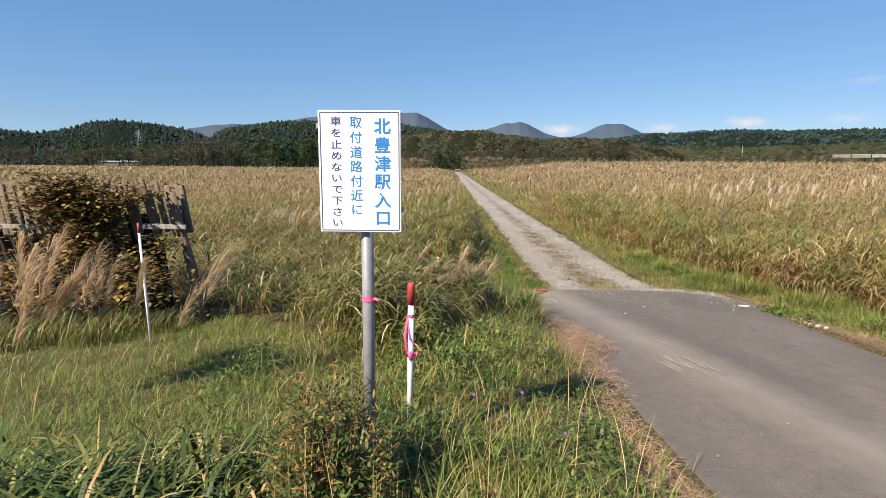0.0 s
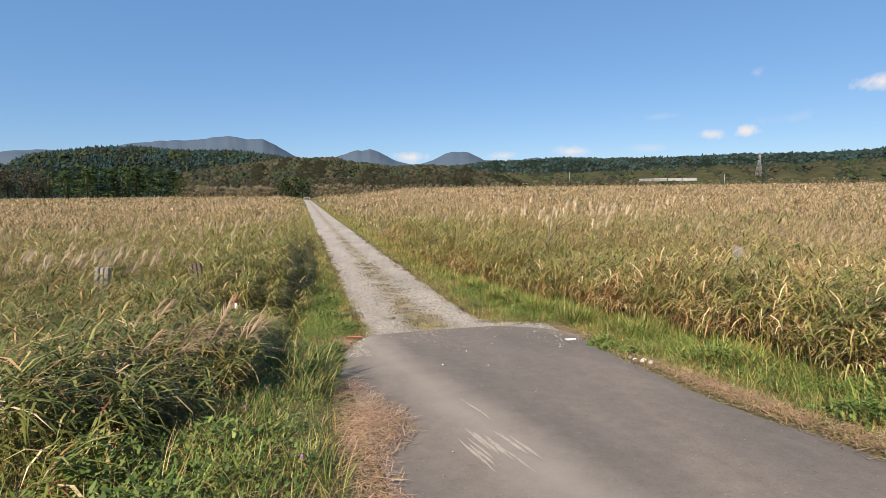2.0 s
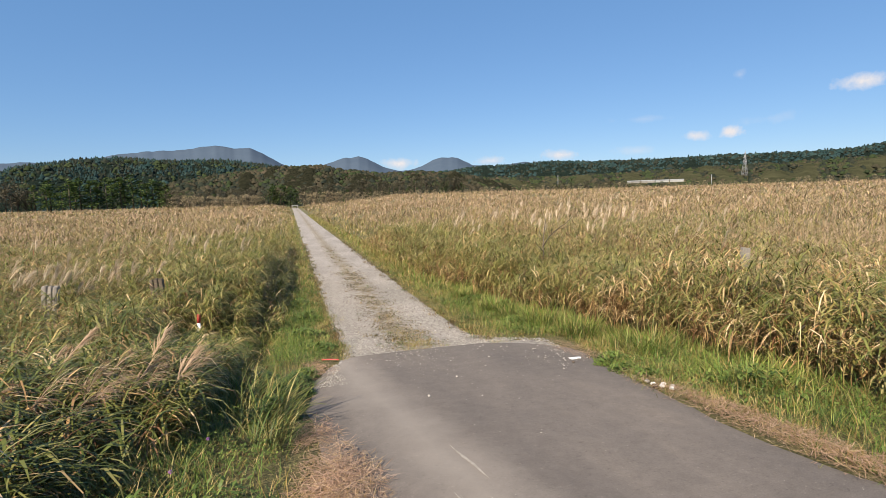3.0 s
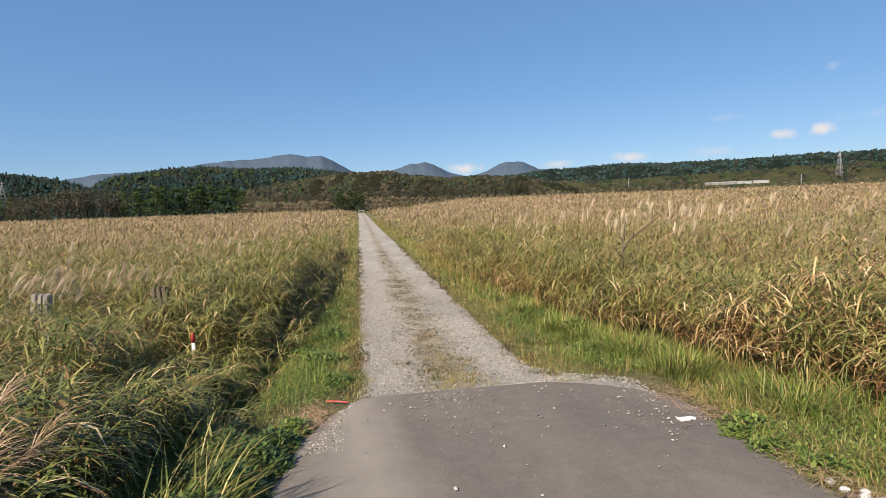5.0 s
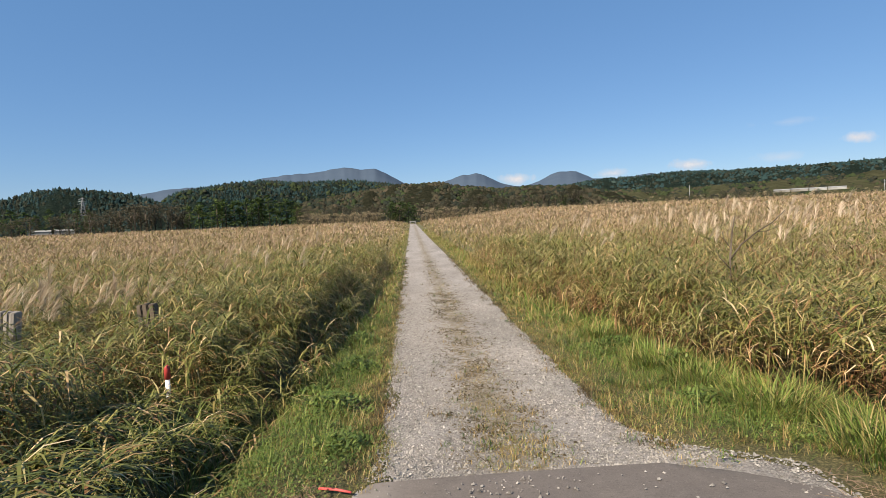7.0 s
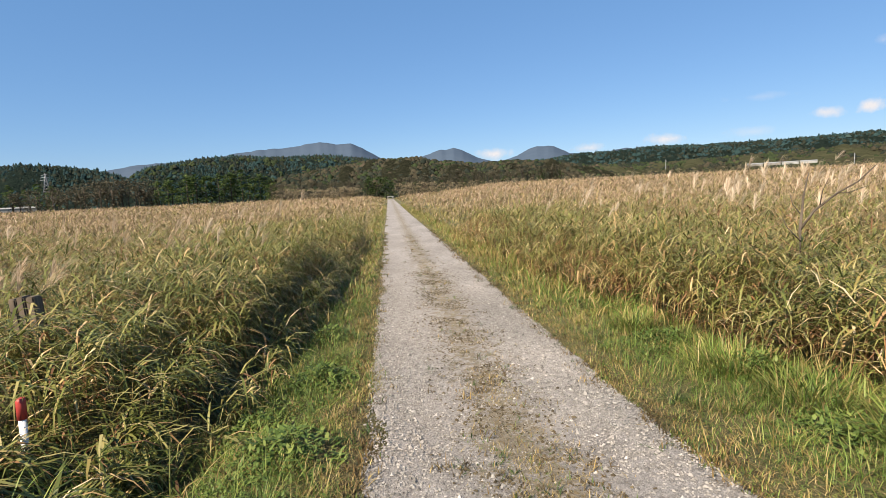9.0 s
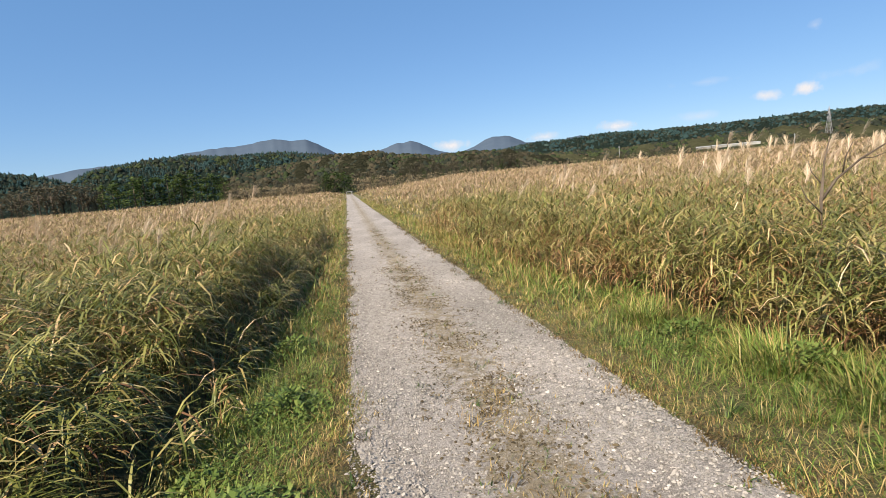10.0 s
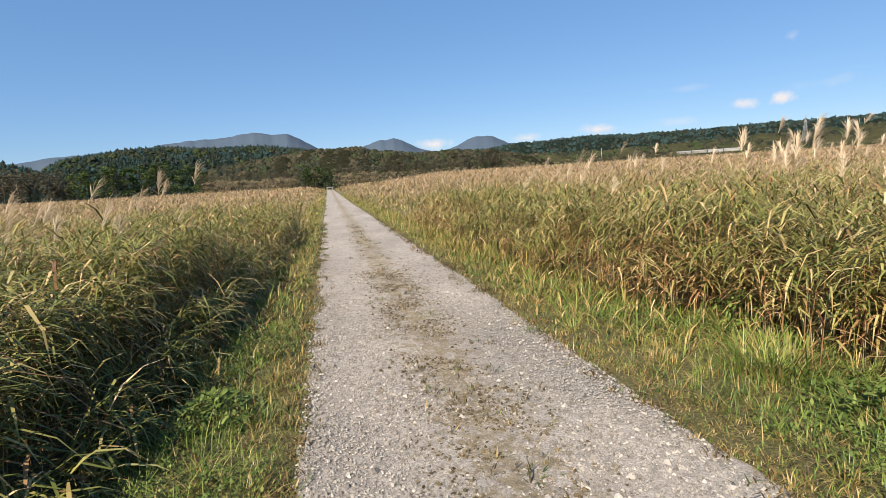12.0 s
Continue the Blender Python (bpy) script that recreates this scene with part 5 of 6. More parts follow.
def fence_front_plumes():
    """Feathery tan heads and broad grass in front of the fence."""
    x = np.append(rng.normal(-3.75, 0.16, 13), rng.uniform(-4.3, -2.5, 13))
    y = rng.normal(4.4, 0.22, 26)
    plumes("verge_plumes", x, y, "brown feathery grass plumes in front of the fence", 150, 1.3, 0.75, 3.2, 0.28, ROSE_PLUME, 0.2)
    b = Blades()
    n = 1900
    x, y = rng.normal(-2.1, 0.7, n), rng.normal(2.4, 0.34, n)
    ok = (x < -1.0) & (y < 3.3)
    x, y = x[ok], y[ok]
    n = len(x)
    b.add(lift(x, y), rng.uniform(0.35, 0.72, n), rng.uniform(0.012, 0.032, n), rng.uniform(0, math.tau, n), rng.uniform(0.15, 0.8, n), rng.uniform(1.0, 2.2, n), rng.choice([4, 5, 0, 2], n, p=[0.55, 0.3, 0.1, 0.05]), 5)
    # dry medium grass between sign and reeds
    n = 9000
    x, y = rng.uniform(-4.5, 0.3, n), rng.uniform(3.6, 7.6, n)
    k = patchy(x, y, 0.9, 6.0) * sstep(3.4, 5.2, y)
    ok = rng.random(n) < k * np.where(x < -1.6, 0.06, 1.0)
    x, y = x[ok], y[ok]
    n = len(x)
    b.add(lift(x, y), rng.uniform(0.18, 0.46, n), rng.uniform(0.006, 0.011, n), rng.uniform(0, math.tau, n), rng.uniform(0.1, 0.9, n), rng.uniform(0.6, 2.0, n), rng.choice([0, 0, 1, 1, 2], n), 4)
    # green blades leaning out of the ditch and the lush tussocks on the far verge
    for cx, cy, r, n, ln in ((0.35, 9.6, 0.5, 260, 0.6), (0.2, 11.2, 0.5, 260, 0.6), (0.5, 12.2, 0.4, 200, 0.55), (5.75, 13.6, 0.4, 520, 0.4), (6.0, 11.6, 0.45, 480, 0.5), (5.6, 15.4, 0.3, 360, 0.38), (6.1, 10.4, 0.4, 360, 0.5), (6.3, 9.0, 0.5, 300, 0.45), (6.2, 7.0, 0.5, 260, 0.4), (6.2, 4.6, 0.6, 260, 0.45), (5.9, 12.7, 0.4, 400, 0.4), (0.95, 14.0, 0.2, 160, 0.4), (1.0, 17.0, 0.2, 160, 0.4)):
        a, q = rng.uniform(0, math.tau, n), np.sqrt(rng.random(n)) * r
        b.add(lift(cx + np.cos(a) * q, cy + np.sin(a) * q), rng.uniform(0.5, 1.1, n) * ln, rng.uniform(0.006, 0.013, n), a + rng.normal(0, 0.8, n), rng.uniform(0.05, 0.5, n), rng.uniform(0.5, 1.7, n), rng.choice([3, 3, 3, 0, 1], n), 4)
    for cx, cy, r, n, ln, lean in ((1.02, 7.75, 0.26, 130, 0.72, 0.4), (1.1, 7.2, 0.2, 90, 0.55, 0.4), (0.85, 8.5, 0.3, 130, 0.6, 0.3), (-5.0, 7.25, 0.6, 420, 0.6, 0.1), (-6.2, 7.2, 0.6, 420, 0.6, 0.1), (-7.3, 7.2, 0.6, 300, 0.6, 0.1), (-4.2, 7.5, 0.35, 200, 0.5, 0.1)):
        a, q = rng.uniform(0, math.tau, n), np.sqrt(rng.random(n)) * r
        b.add(lift(cx + np.cos(a) * q, cy + np.sin(a) * q), rng.uniform(0.5, 1.1, n) * ln, rng.uniform(0.007, 0.016, n), wind(n, 1.0), rng.uniform(0.05, 0.4, n) + lean * 0.6, rng.uniform(0.5, 1.6, n), rng.choice([5, 5, 4, 0, 1], n), 4)
    # a stool of bleached dead leaves at the front of the eastern reeds
    n = 420
    x, y = rng.normal(7.2, 0.28, n), rng.normal(10.6, 0.3, n)
    b.add(lift(x, y) + np.stack((0 * x, 0 * x, rng.uniform(0.15, 0.75, n)), 1), rng.uniform(0.2, 0.45, n), rng.uniform(0.01, 0.022, n), rng.uniform(0, math.tau, n), rng.uniform(0.3, 1.4, n), rng.uniform(0.8, 2.2, n), 2, 4)
    tagged(new("verge_tussocks", b.mesh("verge_tussocks", [GREEN, OLIVE, STRAW, TURF, WEED, DEEP])), "longer green and straw grass tussocks on the verge", "grass", kind="stuff")


def old_posts():
    for x, y, top, w, lean, kind in ((-3.24, 14.21, 1.14, 0.28, 6, "split"), (-1.25, 14.32, 1.12, 0.25, -4, "dark"), (12.09, 12.89, 1.17, 0.2, 2, "post")):
        z = gz(x, y)
        p = thing("stump_post", pose(x, y, z), "weathered grey wooden stump post among reeds", "post", "old stump posts")
        for k in range(3):
            bm = box(bmesh.new(), pose((k - 1) * w * 0.34, random.uniform(-0.02, 0.02), (top - z) / 2 - 0.1), w * 0.31, 0.14, top - z + 0.2 + random.uniform(-0.04, 0.03), 0.012, 0.008)
            ob = part("timber", bm, WOOD if kind == "dark" else POSTWOOD, p)
            ob.matrix_basis = pose(0, 0, 0, 0, lean)


def roadside_litter():
    z = gz(5.1, 8.88)
    bm = box(bmesh.new(), pose(0, 0, 0.004), 0.17, 0.07, 0.01, 0.004, 0.008)
    pl = thing("white_slab", pose(5.08, 8.88, float(ramp_z(8.88)) + 0.025, 0, 0, 8), "flat white slab lying on the asphalt edge", "slab")
    part("slab", bm, WHITE, pl)
    st = thing("broken_stick", pose(1.84, 10.42, float(ramp_z(10.42)) + 0.03, 0, 0, -20), "broken faded red marker stick on gravel", "stick")
    part("stick", tube(bmesh.new(), [(-0.13, 0, 0.01), (0.0, 0.01, 0.012), (0.13, 0, 0.01)], [0.009, 0.01, 0.009], 8), surface("faded_red", ((0.3, (0.5, 0.06, 0.06)), (0.7, (0.62, 0.12, 0.11))), 40, 0.6, bump=0), st)
    for x, y, r, mat, word in ((5.22, 7.26, 0.034, WHITE, "white"), (5.15, 7.3, 0.036, BARK, "dark"), (5.19, 7.38, 0.03, WHITE, "white"), (5.3, 7.2, 0.034, STONE, "grey"), (5.28, 7.32, 0.03, WHITE, "white"), (5.25, 7.14, 0.034, WHITE, "white"), (5.28, 8.88, 0.035, BARK, "dark"), (5.2, 7.5, 0.03, STONE, "grey"), (4.95, 8.7, 0.022, BARK, "dark")):
        bm = bmesh.new()
        bmesh.ops.create_icosphere(bm, subdivisions=2, radius=r)
        for v in bm.verts:
            v.co *= 1 + 0.35 * noise.noise(v.co * 18 + Vector((x * 7, y, 0)))
            v.co.z *= 0.65
        me = bpy.data.meshes.new("rock")
        bm.to_mesh(me)
        bm.free()
        me.materials.append(mat)
        ob = new("rock", me)
        ob.location = (x, y, float(ramp_z(y)) + 0.015 + r * 0.45)
        tagged(ob, word + " broken stone at the asphalt edge", "rock", "stones at the road edge")
    # scratches on the asphalt
    random.seed(9)
    sc = thing("scratch_marks", pose(0, 0, 0), "pale scratch marks across the asphalt", "marks")
    streaks = [(2.28 + 0.058 * k + random.uniform(-0.015, 0.015), random.uniform(5.3, 5.85), random.uniform(4.8, 5.15), random.choice((0.012, 0.02, 0.034))) for k in range(8)]
    streaks += [(2.57, 6.6, 5.9, 0.01), (2.24, 5.6, 5.0, 0.01)]
    for k, (x0, y0, y1, w) in enumerate(streaks):
        x1 = x0 + 0.13 * (y0 - y1)
        for lane in range(max(1, int(w / 0.009))):
            off, first, last = (random.gauss(0, w * 0.5), random.uniform(0, 0.3), random.uniform(0.65, 1)) if w > 0.012 else (0, 0, 1)
            bm = bmesh.new()
            prev = None
            steps = max(6, int(math.hypot(x1 - x0, y1 - y0) * (last - first) / 0.018))
            for i in range(steps + 1):
                u = first + (last - first) * i / steps
                wide = (0.008 + 0.008 * noise.noise((u * 9, k * 3.1, lane)) + 0.002 * random.random()) * (0.15 + math.sin(math.pi * i / steps))
                x, y = x0 + (x1 - x0) * u + 0.012 * noise.noise((u * 2.5, k * 1.7, 4)) + off, y0 + (y1 - y0) * u
                z = road_z(x, y) + 0.005 + 0.002 * lane
                row = (bm.verts.new((x - wide, y, z)), bm.verts.new((x + wide, y, z)))
                if prev:
                    bm.faces.new((prev[0], row[0], row[1], prev[1]))
                prev = row
            part("scratch", bm, CHALK, sc)


def clover_flowers():
    random.seed(11)
    first = None
    for x, y in ((0.9, 3.4), (0.72, 3.05), (0.55, 3.75), (0.35, 3.3), (0.2, 3.6), (0.85, 4.4), (0.5, 6.4), (0.62, 7.0), (1.0, 5.2)):
        m = pose(x, y, gz(x, y), random.uniform(-15, 15), random.uniform(-15, 15))
        if first is None:
            first = thing("clover_flower", m, "purple clover flower in the grass", "flower", "clover flowers")
            part("stem", tube(bmesh.new(), [(0, 0, 0), (0.01, 0, 0.155)], [0.0025, 0.002], 5), WEED, first)
            bm = bmesh.new()
            bmesh.ops.create_icosphere(bm, subdivisions=2, radius=0.013, matrix=pose(0.01, 0, 0.16))
            for v in bm.verts:
                v.co += v.normal * random.uniform(-0.004, 0.005)
            part("head", bm, PURPLE, first, "purple flower head")
        else:
            copy_thing(first, m)


def dead_branch():
    """A leafless forked branch that stands out of the reeds."""
    d = thing("dead_branch", pose(7.8, 15.1, gz(7.8, 15.1), 0, 0, -37), "dark bare forked branch standing among the reeds", "branch")
    part("stem", tube(bmesh.new(), [(0, 0, -0.1), (-0.03, 0.02, 0.7), (-0.05, 0, 1.25), (-0.02, 0.02, 1.7), (0.03, 0, 2.0)], [0.03, 0.024, 0.019, 0.012, 0.006], 7), BARK, d)
    for pts, r in (([(-0.05, 0, 1.25), (0.1, 0.03, 1.5), (0.34, 0.06, 1.72), (0.55, 0.05, 1.86), (0.72, 0.1, 2.05)], 0.012), ([(0.34, 0.06, 1.72), (0.46, 0.1, 1.72), (0.66, 0.14, 1.8)], 0.006), ([(0.16, 0.04, 1.56), (0.18, 0, 1.75), (0.24, -0.04, 1.92)], 0.006), ([(-0.04, 0.01, 1.45), (-0.14, 0.04, 1.6), (-0.17, 0.05, 1.74)], 0.006), ([(-0.04, 0, 1.1), (-0.2, -0.05, 1.3), (-0.26, -0.05, 1.45)], 0.007)):
        part("twig", tube(bmesh.new(), pts, [1.5 * r * (1 - 0.65 * k / (len(pts) - 1)) for k in range(len(pts))], 6), BARK, d)


dead_branch()
thin_pole()
wooden_fence()
fence_vines()
fence_front_plumes()
old_posts()
roadside_litter()
clover_flowers()


# ---- distance: woods, hills, mountains, clouds ----
def bearing(az, d):
    return d * math.sin(radians(az)), d * math.cos(radians(az))


def ridge(name, table, d0, d1, mat, label, z_eye=2.0, bump=6.0, step=0.5):
    """A range of hills: foot at d0, crest at d1, its crest as high as the table's angles say."""
    azs = np.arange(table[0][0], table[-1][0] + 0.01, step)
    el = np.interp(azs, [a for a, _ in table], [e for _, e in table])
    el = el + np.array([0.07 * noise.noise((a * 0.9, d1 * 0.01, 0)) + 0.03 * noise.noise((a * 2.3, d1 * 0.01, 5)) for a in azs])
    rows = []
    for u in (0.0, 0.15, 0.35, 0.55, 0.75, 0.9, 1.0, 1.15):
        d = d0 + (d1 - d0) * u
        crest = z_eye + d1 * np.tan(np.radians(el - (0.25 if d1 < 2000 else 0)))
        f = math.sin(min(u, 1) * math.pi / 2) ** 1.3 if u <= 1 else 0.8
        for a, c in zip(azs, crest):
            x, y = bearing(a, d)
            wob = bump * noise.noise((a * 0.6, u * 4, d1 * 0.01)) * (1 - abs(2 * min(u, 1) - 1)) * 2
            rows.append((x, y, -2 + (c + 2) * f + wob))
    m = len(azs)
    i = (np.arange(7)[:, None] * m + np.arange(m - 1)[None, :]).ravel()
    structure(name, mesh_np(name, rows, np.stack((i, i + 1, i + m + 1, i + m), 1), np.zeros((0, 3)), [mat], flat=False), label)
    return azs, el


def far_trees(name, az0, az1, n, d0, d1, table, size, mats, label, cone=True, z_eye=2.0, power=1.3, from_u=0.0, open_ground=0.0):
    """Woods on a hill side, all trees in one mesh: tapering conifers or rounded crowns of loose facets."""
    v, t, ti = [], [], []
    az = rng.uniform(az0, az1, n)
    u = from_u + (1 - from_u) * rng.random(n) ** 0.7
    el = np.interp(az, [a for a, _ in table], [e for _, e in table])
    d = d0 + (d1 - d0) * u
    crest = z_eye + d1 * np.tan(np.radians(el - 0.25))
    z = -2 + (crest + 2) * np.sin(u * math.pi / 2) ** power
    x, y = d * np.sin(np.radians(az)), d * np.cos(np.radians(az))
    if open_ground:
        ok = patchy(az, u * 9, 0.55, 3.0) > open_ground
        az, u, x, y, z = az[ok], u[ok], x[ok], y[ok], z[ok]
        n = len(x)
    h = size * np.clip(rng.lognormal(-0.1, 0.35, n), 0.4, 2.0)
    kind_of = np.clip((patchy(az * 9, u * 30, 0.11, 7.0) + rng.normal(0, 0.3, n)) * len(mats), 0, len(mats) - 1).astype(int)
    count = 0
    sides = 6
    z = z - h * (0.22 if cone else 0.3)
    for k in range(3 if cone else 2):
        ang = rng.uniform(0, math.tau, (n, 1)) + np.arange(sides)[None] * math.tau / sides
        if cone:
            zb, zt, r = h * (0.1 + 0.27 * k), h * (0.55 + 0.23 * k), h * (0.36 - 0.09 * k) * rng.uniform(0.7, 1.4, n)
        else:
            zb, zt, r = h * (0.0 + 0.26 * k), h * (0.5 + 0.22 * k), h * (0.6 - 0.12 * k) * rng.uniform(0.8, 1.3, n)
        ox, oy = (0, 0) if cone else (rng.normal(0, 0.2, n) * h, rng.normal(0, 0.2, n) * h)
        rr = r[:, None] * rng.uniform(0.6, 1.25, (n, sides))
        ring = np.stack((x[:, None] + (ox[:, None] if not cone else 0) + rr * np.cos(ang), y[:, None] + (oy[:, None] if not cone else 0) + rr * np.sin(ang), (z + zb)[:, None] + h[:, None] * rng.normal(0, 0.04, (n, sides))), 2)
        if cone:
            top = np.stack((x, y, z + zt), 1)[:, None]
            vv = np.concatenate((ring, top), 1)
            f = np.array([(i, (i + 1) % sides, sides) for i in range(sides)])
        else:
            ring2 = ring.copy()
            ring2[..., 0] = x[:, None] + ox[:, None] + (ring[..., 0] - x[:, None] - ox[:, None]) * rng.uniform(0.4, 0.8, (n, sides))
            ring2[..., 1] = y[:, None] + oy[:, None] + (ring[..., 1] - y[:, None] - oy[:, None]) * rng.uniform(0.4, 0.8, (n, sides))
            ring2[..., 2] += (zt - zb)[:, None] * rng.uniform(0.6, 1.0, (n, sides))
            top = np.stack((x + ox, y + oy, z + zt + h * 0.06), 1)[:, None]
            vv = np.concatenate((ring, ring2, top), 1)
            f = np.array([(i, (i + 1) % sides, sides + i) for i in range(sides)] + [((i + 1) % sides, sides + (i + 1) % sides, sides + i) for i in range(sides)] + [(sides + i, sides + (i + 1) % sides, 2 * sides) for i in range(sides)])
        m = vv.shape[1]
        t.append((count + np.arange(n)[:, None, None] * m + f[None]).reshape(-1, 3))
        ti.append(np.repeat(kind_of, len(f)))
        v.append(vv.reshape(-1, 3))
        count += n * m
    me = mesh_np(name, np.concatenate(v), np.zeros((0, 4)), np.concatenate(t), mats, None, np.concatenate(ti), flat=False)
    tagged(new(name, me), label, "woods", kind="stuff")


LEFT_HILL = ((-60, 2.2), (-50, 2.6), (-40.4, 2.8), (-38.2, 2.65), (-35.8, 3.05), (-33.9, 3.8), (-32.4, 4.0), (-29.7, 3.9), (-26.9, 3.5), (-25.4, 3.1), (-23, 2.2), (-21, 1.6))
DARK_HILL = ((-25, 2.6), (-22.5, 3.7), (-18.6, 4.3), (-15.3, 4.55), (-10.8, 4.3), (-7.3, 4.45), (-4.9, 4.3), (-1.3, 3.8), (2, 3.2), (6, 2.4))
MID_WOOD = ((-12, 2.2), (-4.9, 3.3), (-1.3, 3.75), (3.6, 3.9), (4.8, 3.5), (9.7, 3.0), (13.9, 3.1), (18, 2.8), (21, 2.2), (24, 1.6))
RIGHT_HILL = ((12, 2.0), (16, 3.0), (20.6, 3.5), (23.6, 3.45), (27.2, 3.7), (31.8, 3.5), (35.2, 3.45), (40.4, 3.45), (44.4, 3.5), (49.8, 3.35), (53.8, 3.4), (56.3, 3.75), (64, 4.2), (75, 4.0))
RIGHT_FOOT = ((14, 1.8), (20, 2.3), (24, 2.2), (30, 2.2), (36, 2.3), (42, 2.5), (50, 2.6), (60, 2.8), (72, 2.6))
ridge("mountain_west", ((-30, 2.0), (-26.4, 3.4), (-24.4, 3.8), (-22.3, 4.05), (-19, 3.9), (-15.6, 4.8), (-13.0, 5.15), (-10.7, 5.3), (-9.0, 5.5), (-7.0, 5.85), (-5.2, 5.55), (-3.7, 5.62), (-2.6, 5.15), (-1.7, 4.6), (-0.7, 4.05), (2, 3.0)), 3200, 4300, HAZE_BLUE_MOUNTAIN, "distant mountain in painted haze blue", bump=5, step=0.15)
ridge("mountain_centre", ((1.5, 3.2), (3.9, 4.0), (5.8, 4.62), (6.4, 4.55), (7.2, 4.75), (8.2, 4.4), (9.7, 3.6), (11.5, 3.1), (12.5, 3.2), (13.9, 3.5), (15.1, 4.2), (16.0, 4.4), (17.7, 4.35), (19.4, 3.55), (22, 3.3), (25, 3.7), (28, 2.8)), 3000, 4200, HAZE_BLUE_MOUNTAIN, "distant mountain peaks in painted haze blue", bump=5, step=0.15)
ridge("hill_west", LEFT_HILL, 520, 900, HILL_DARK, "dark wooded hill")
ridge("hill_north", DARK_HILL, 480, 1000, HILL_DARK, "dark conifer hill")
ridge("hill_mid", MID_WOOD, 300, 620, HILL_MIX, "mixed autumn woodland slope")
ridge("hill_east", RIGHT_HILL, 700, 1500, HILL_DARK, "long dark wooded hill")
ridge("hill_east_foot", RIGHT_FOOT, 380, 800, MEADOW, "olive lower slopes with meadows")
far_trees("conifers_west", -58, -22, 3600, 520, 900, LEFT_HILL, 4.6, [HAZE_FARWOOD, FARMIX, HAZE_FARWOOD], "dense dark woods on the hill", True)
far_trees("leafy_west", -58, -22, 900, 520, 900, LEFT_HILL, 4.5, [HAZE_FARWOOD, FARMIX, FARMIX], "mixed leafy trees among the dark woods", False)
far_trees("conifers_north", -24, 5, 6000, 480, 1000, DARK_HILL, 4.4, [HAZE_FARWOOD, HAZE_FARWOOD, FARMIX], "dense dark conifer plantation on the hill", True)
far_trees("leafy_north", -24, 5, 500, 480, 700, DARK_HILL, 3.5, [HAZE_FARWOOD, FARMIX, SLOPE_GREEN], "olive leafy trees on the lower hill", False)
far_trees("woods_mid", -11, 22, 3800, 300, 620, MID_WOOD, 3.7, [FARMIX, SLOPE_GREEN, AUTUMN, FARMIX, AUTUMN], "mixed autumn woods on the slope", False)
far_trees("woods_east", 14, 70, 3400, 700, 1500, RIGHT_HILL, 6.0, [HAZE_FARWOOD, FARMIX, HAZE_FARWOOD], "dense dark woods along the ridge", False, from_u=0.25)
far_trees("conifers_east", 14, 70, 1500, 700, 1500, RIGHT_HILL, 5.5, [HAZE_FARWOOD, HAZE_FARWOOD, FARMIX], "dark conifers along the ridge", True, from_u=0.2)
far_trees("woods_east_foot", 15, 68, 4600, 380, 800, RIGHT_FOOT, 3.6, [FARMIX, AUTUMN, FARMIX, SLOPE_GREEN], "scattered woods on the lower slopes", False, open_ground=0.24)


def crown_mesh(name, h, kind, seed):
    """Leaves of one tree in many small clumps: on spreading boughs for pines, in a rounded head for broadleaves."""
    r = np.random.default_rng(seed)
    b = Blades()
    centres = []
    if kind == "conifer":
        for k in range(30):
            f = 0.16 + 0.82 * (k + r.random()) / 30
            a, q = r.uniform(0, math.tau), ((1 - f) ** 0.6 * 0.27 * r.uniform(0.35, 1.1) + 0.01) * h
            centres.append((math.cos(a) * q, math.sin(a) * q, h * f, h * (0.05 + 0.07 * (1 - f)), 0.45))
    else:
        for k in range(24):
            a, q, f = r.uniform(0, math.tau), math.sqrt(r.random()), r.uniform(0.16, 0.86)
            q *= h * 0.36 * math.sin(math.pi * (0.15 + 0.8 * f)) ** 0.7
            centres.append((math.cos(a) * q, math.sin(a) * q, h * f, h * 0.125, 0.8))
    for cx, cy, cz, size, flat in centres:
        n = 17
        dirs = r.normal(0, 1, (n, 3))
        dirs /= np.linalg.norm(dirs, axis=1)[:, None]
        p = np.array((cx, cy, cz)) + dirs * np.array((1, 1, flat)) * size * r.uniform(0.5, 1.1, (n, 1))
        b.add(p, h * 0.062 * r.uniform(0.6, 1.4, n), h * 0.05 * r.uniform(0.6, 1.3, n), np.arctan2(dirs[:, 1], dirs[:, 0]), r.uniform(0.7, 1.9, n), 0.5, 0, 2, 0.5)
    return b


def tree_kind(name, h, kind, mat, seed, label, category):
    t = thing(name, pose(0, 0, 0), label, category)
    random.seed(seed)
    if kind == "conifer":
        bm = tube(bmesh.new(), [(0, 0, -0.5), (0, 0, h * 0.5), (0, 0, h * 0.96)], [h * 0.022, h * 0.014, 0.02], 7)
    else:
        bm = tube(bmesh.new(), [(0, 0, -0.5), (0.1, 0, h * 0.3), (0.05, 0.1, h * 0.7)], [h * 0.025, h * 0.018, h * 0.006], 7)
        for k in range(5):
            a = random.uniform(0, math.tau)
            tube(bm, [(0.05, 0, h * (0.2 + 0.07 * k)), (math.cos(a) * h * 0.16, math.sin(a) * h * 0.16, h * (0.4 + 0.07 * k)), (math.cos(a) * h * 0.27, math.sin(a) * h * 0.27, h * (0.52 + 0.07 * k))], [h * 0.012, h * 0.008, h * 0.003], 5)
    part("trunk", bm, BARK, t)
    me = crown_mesh("crown", h, kind, seed).mesh("crown", [mat])
    ob = new("crown", me)
    ob.parent = t
    return t


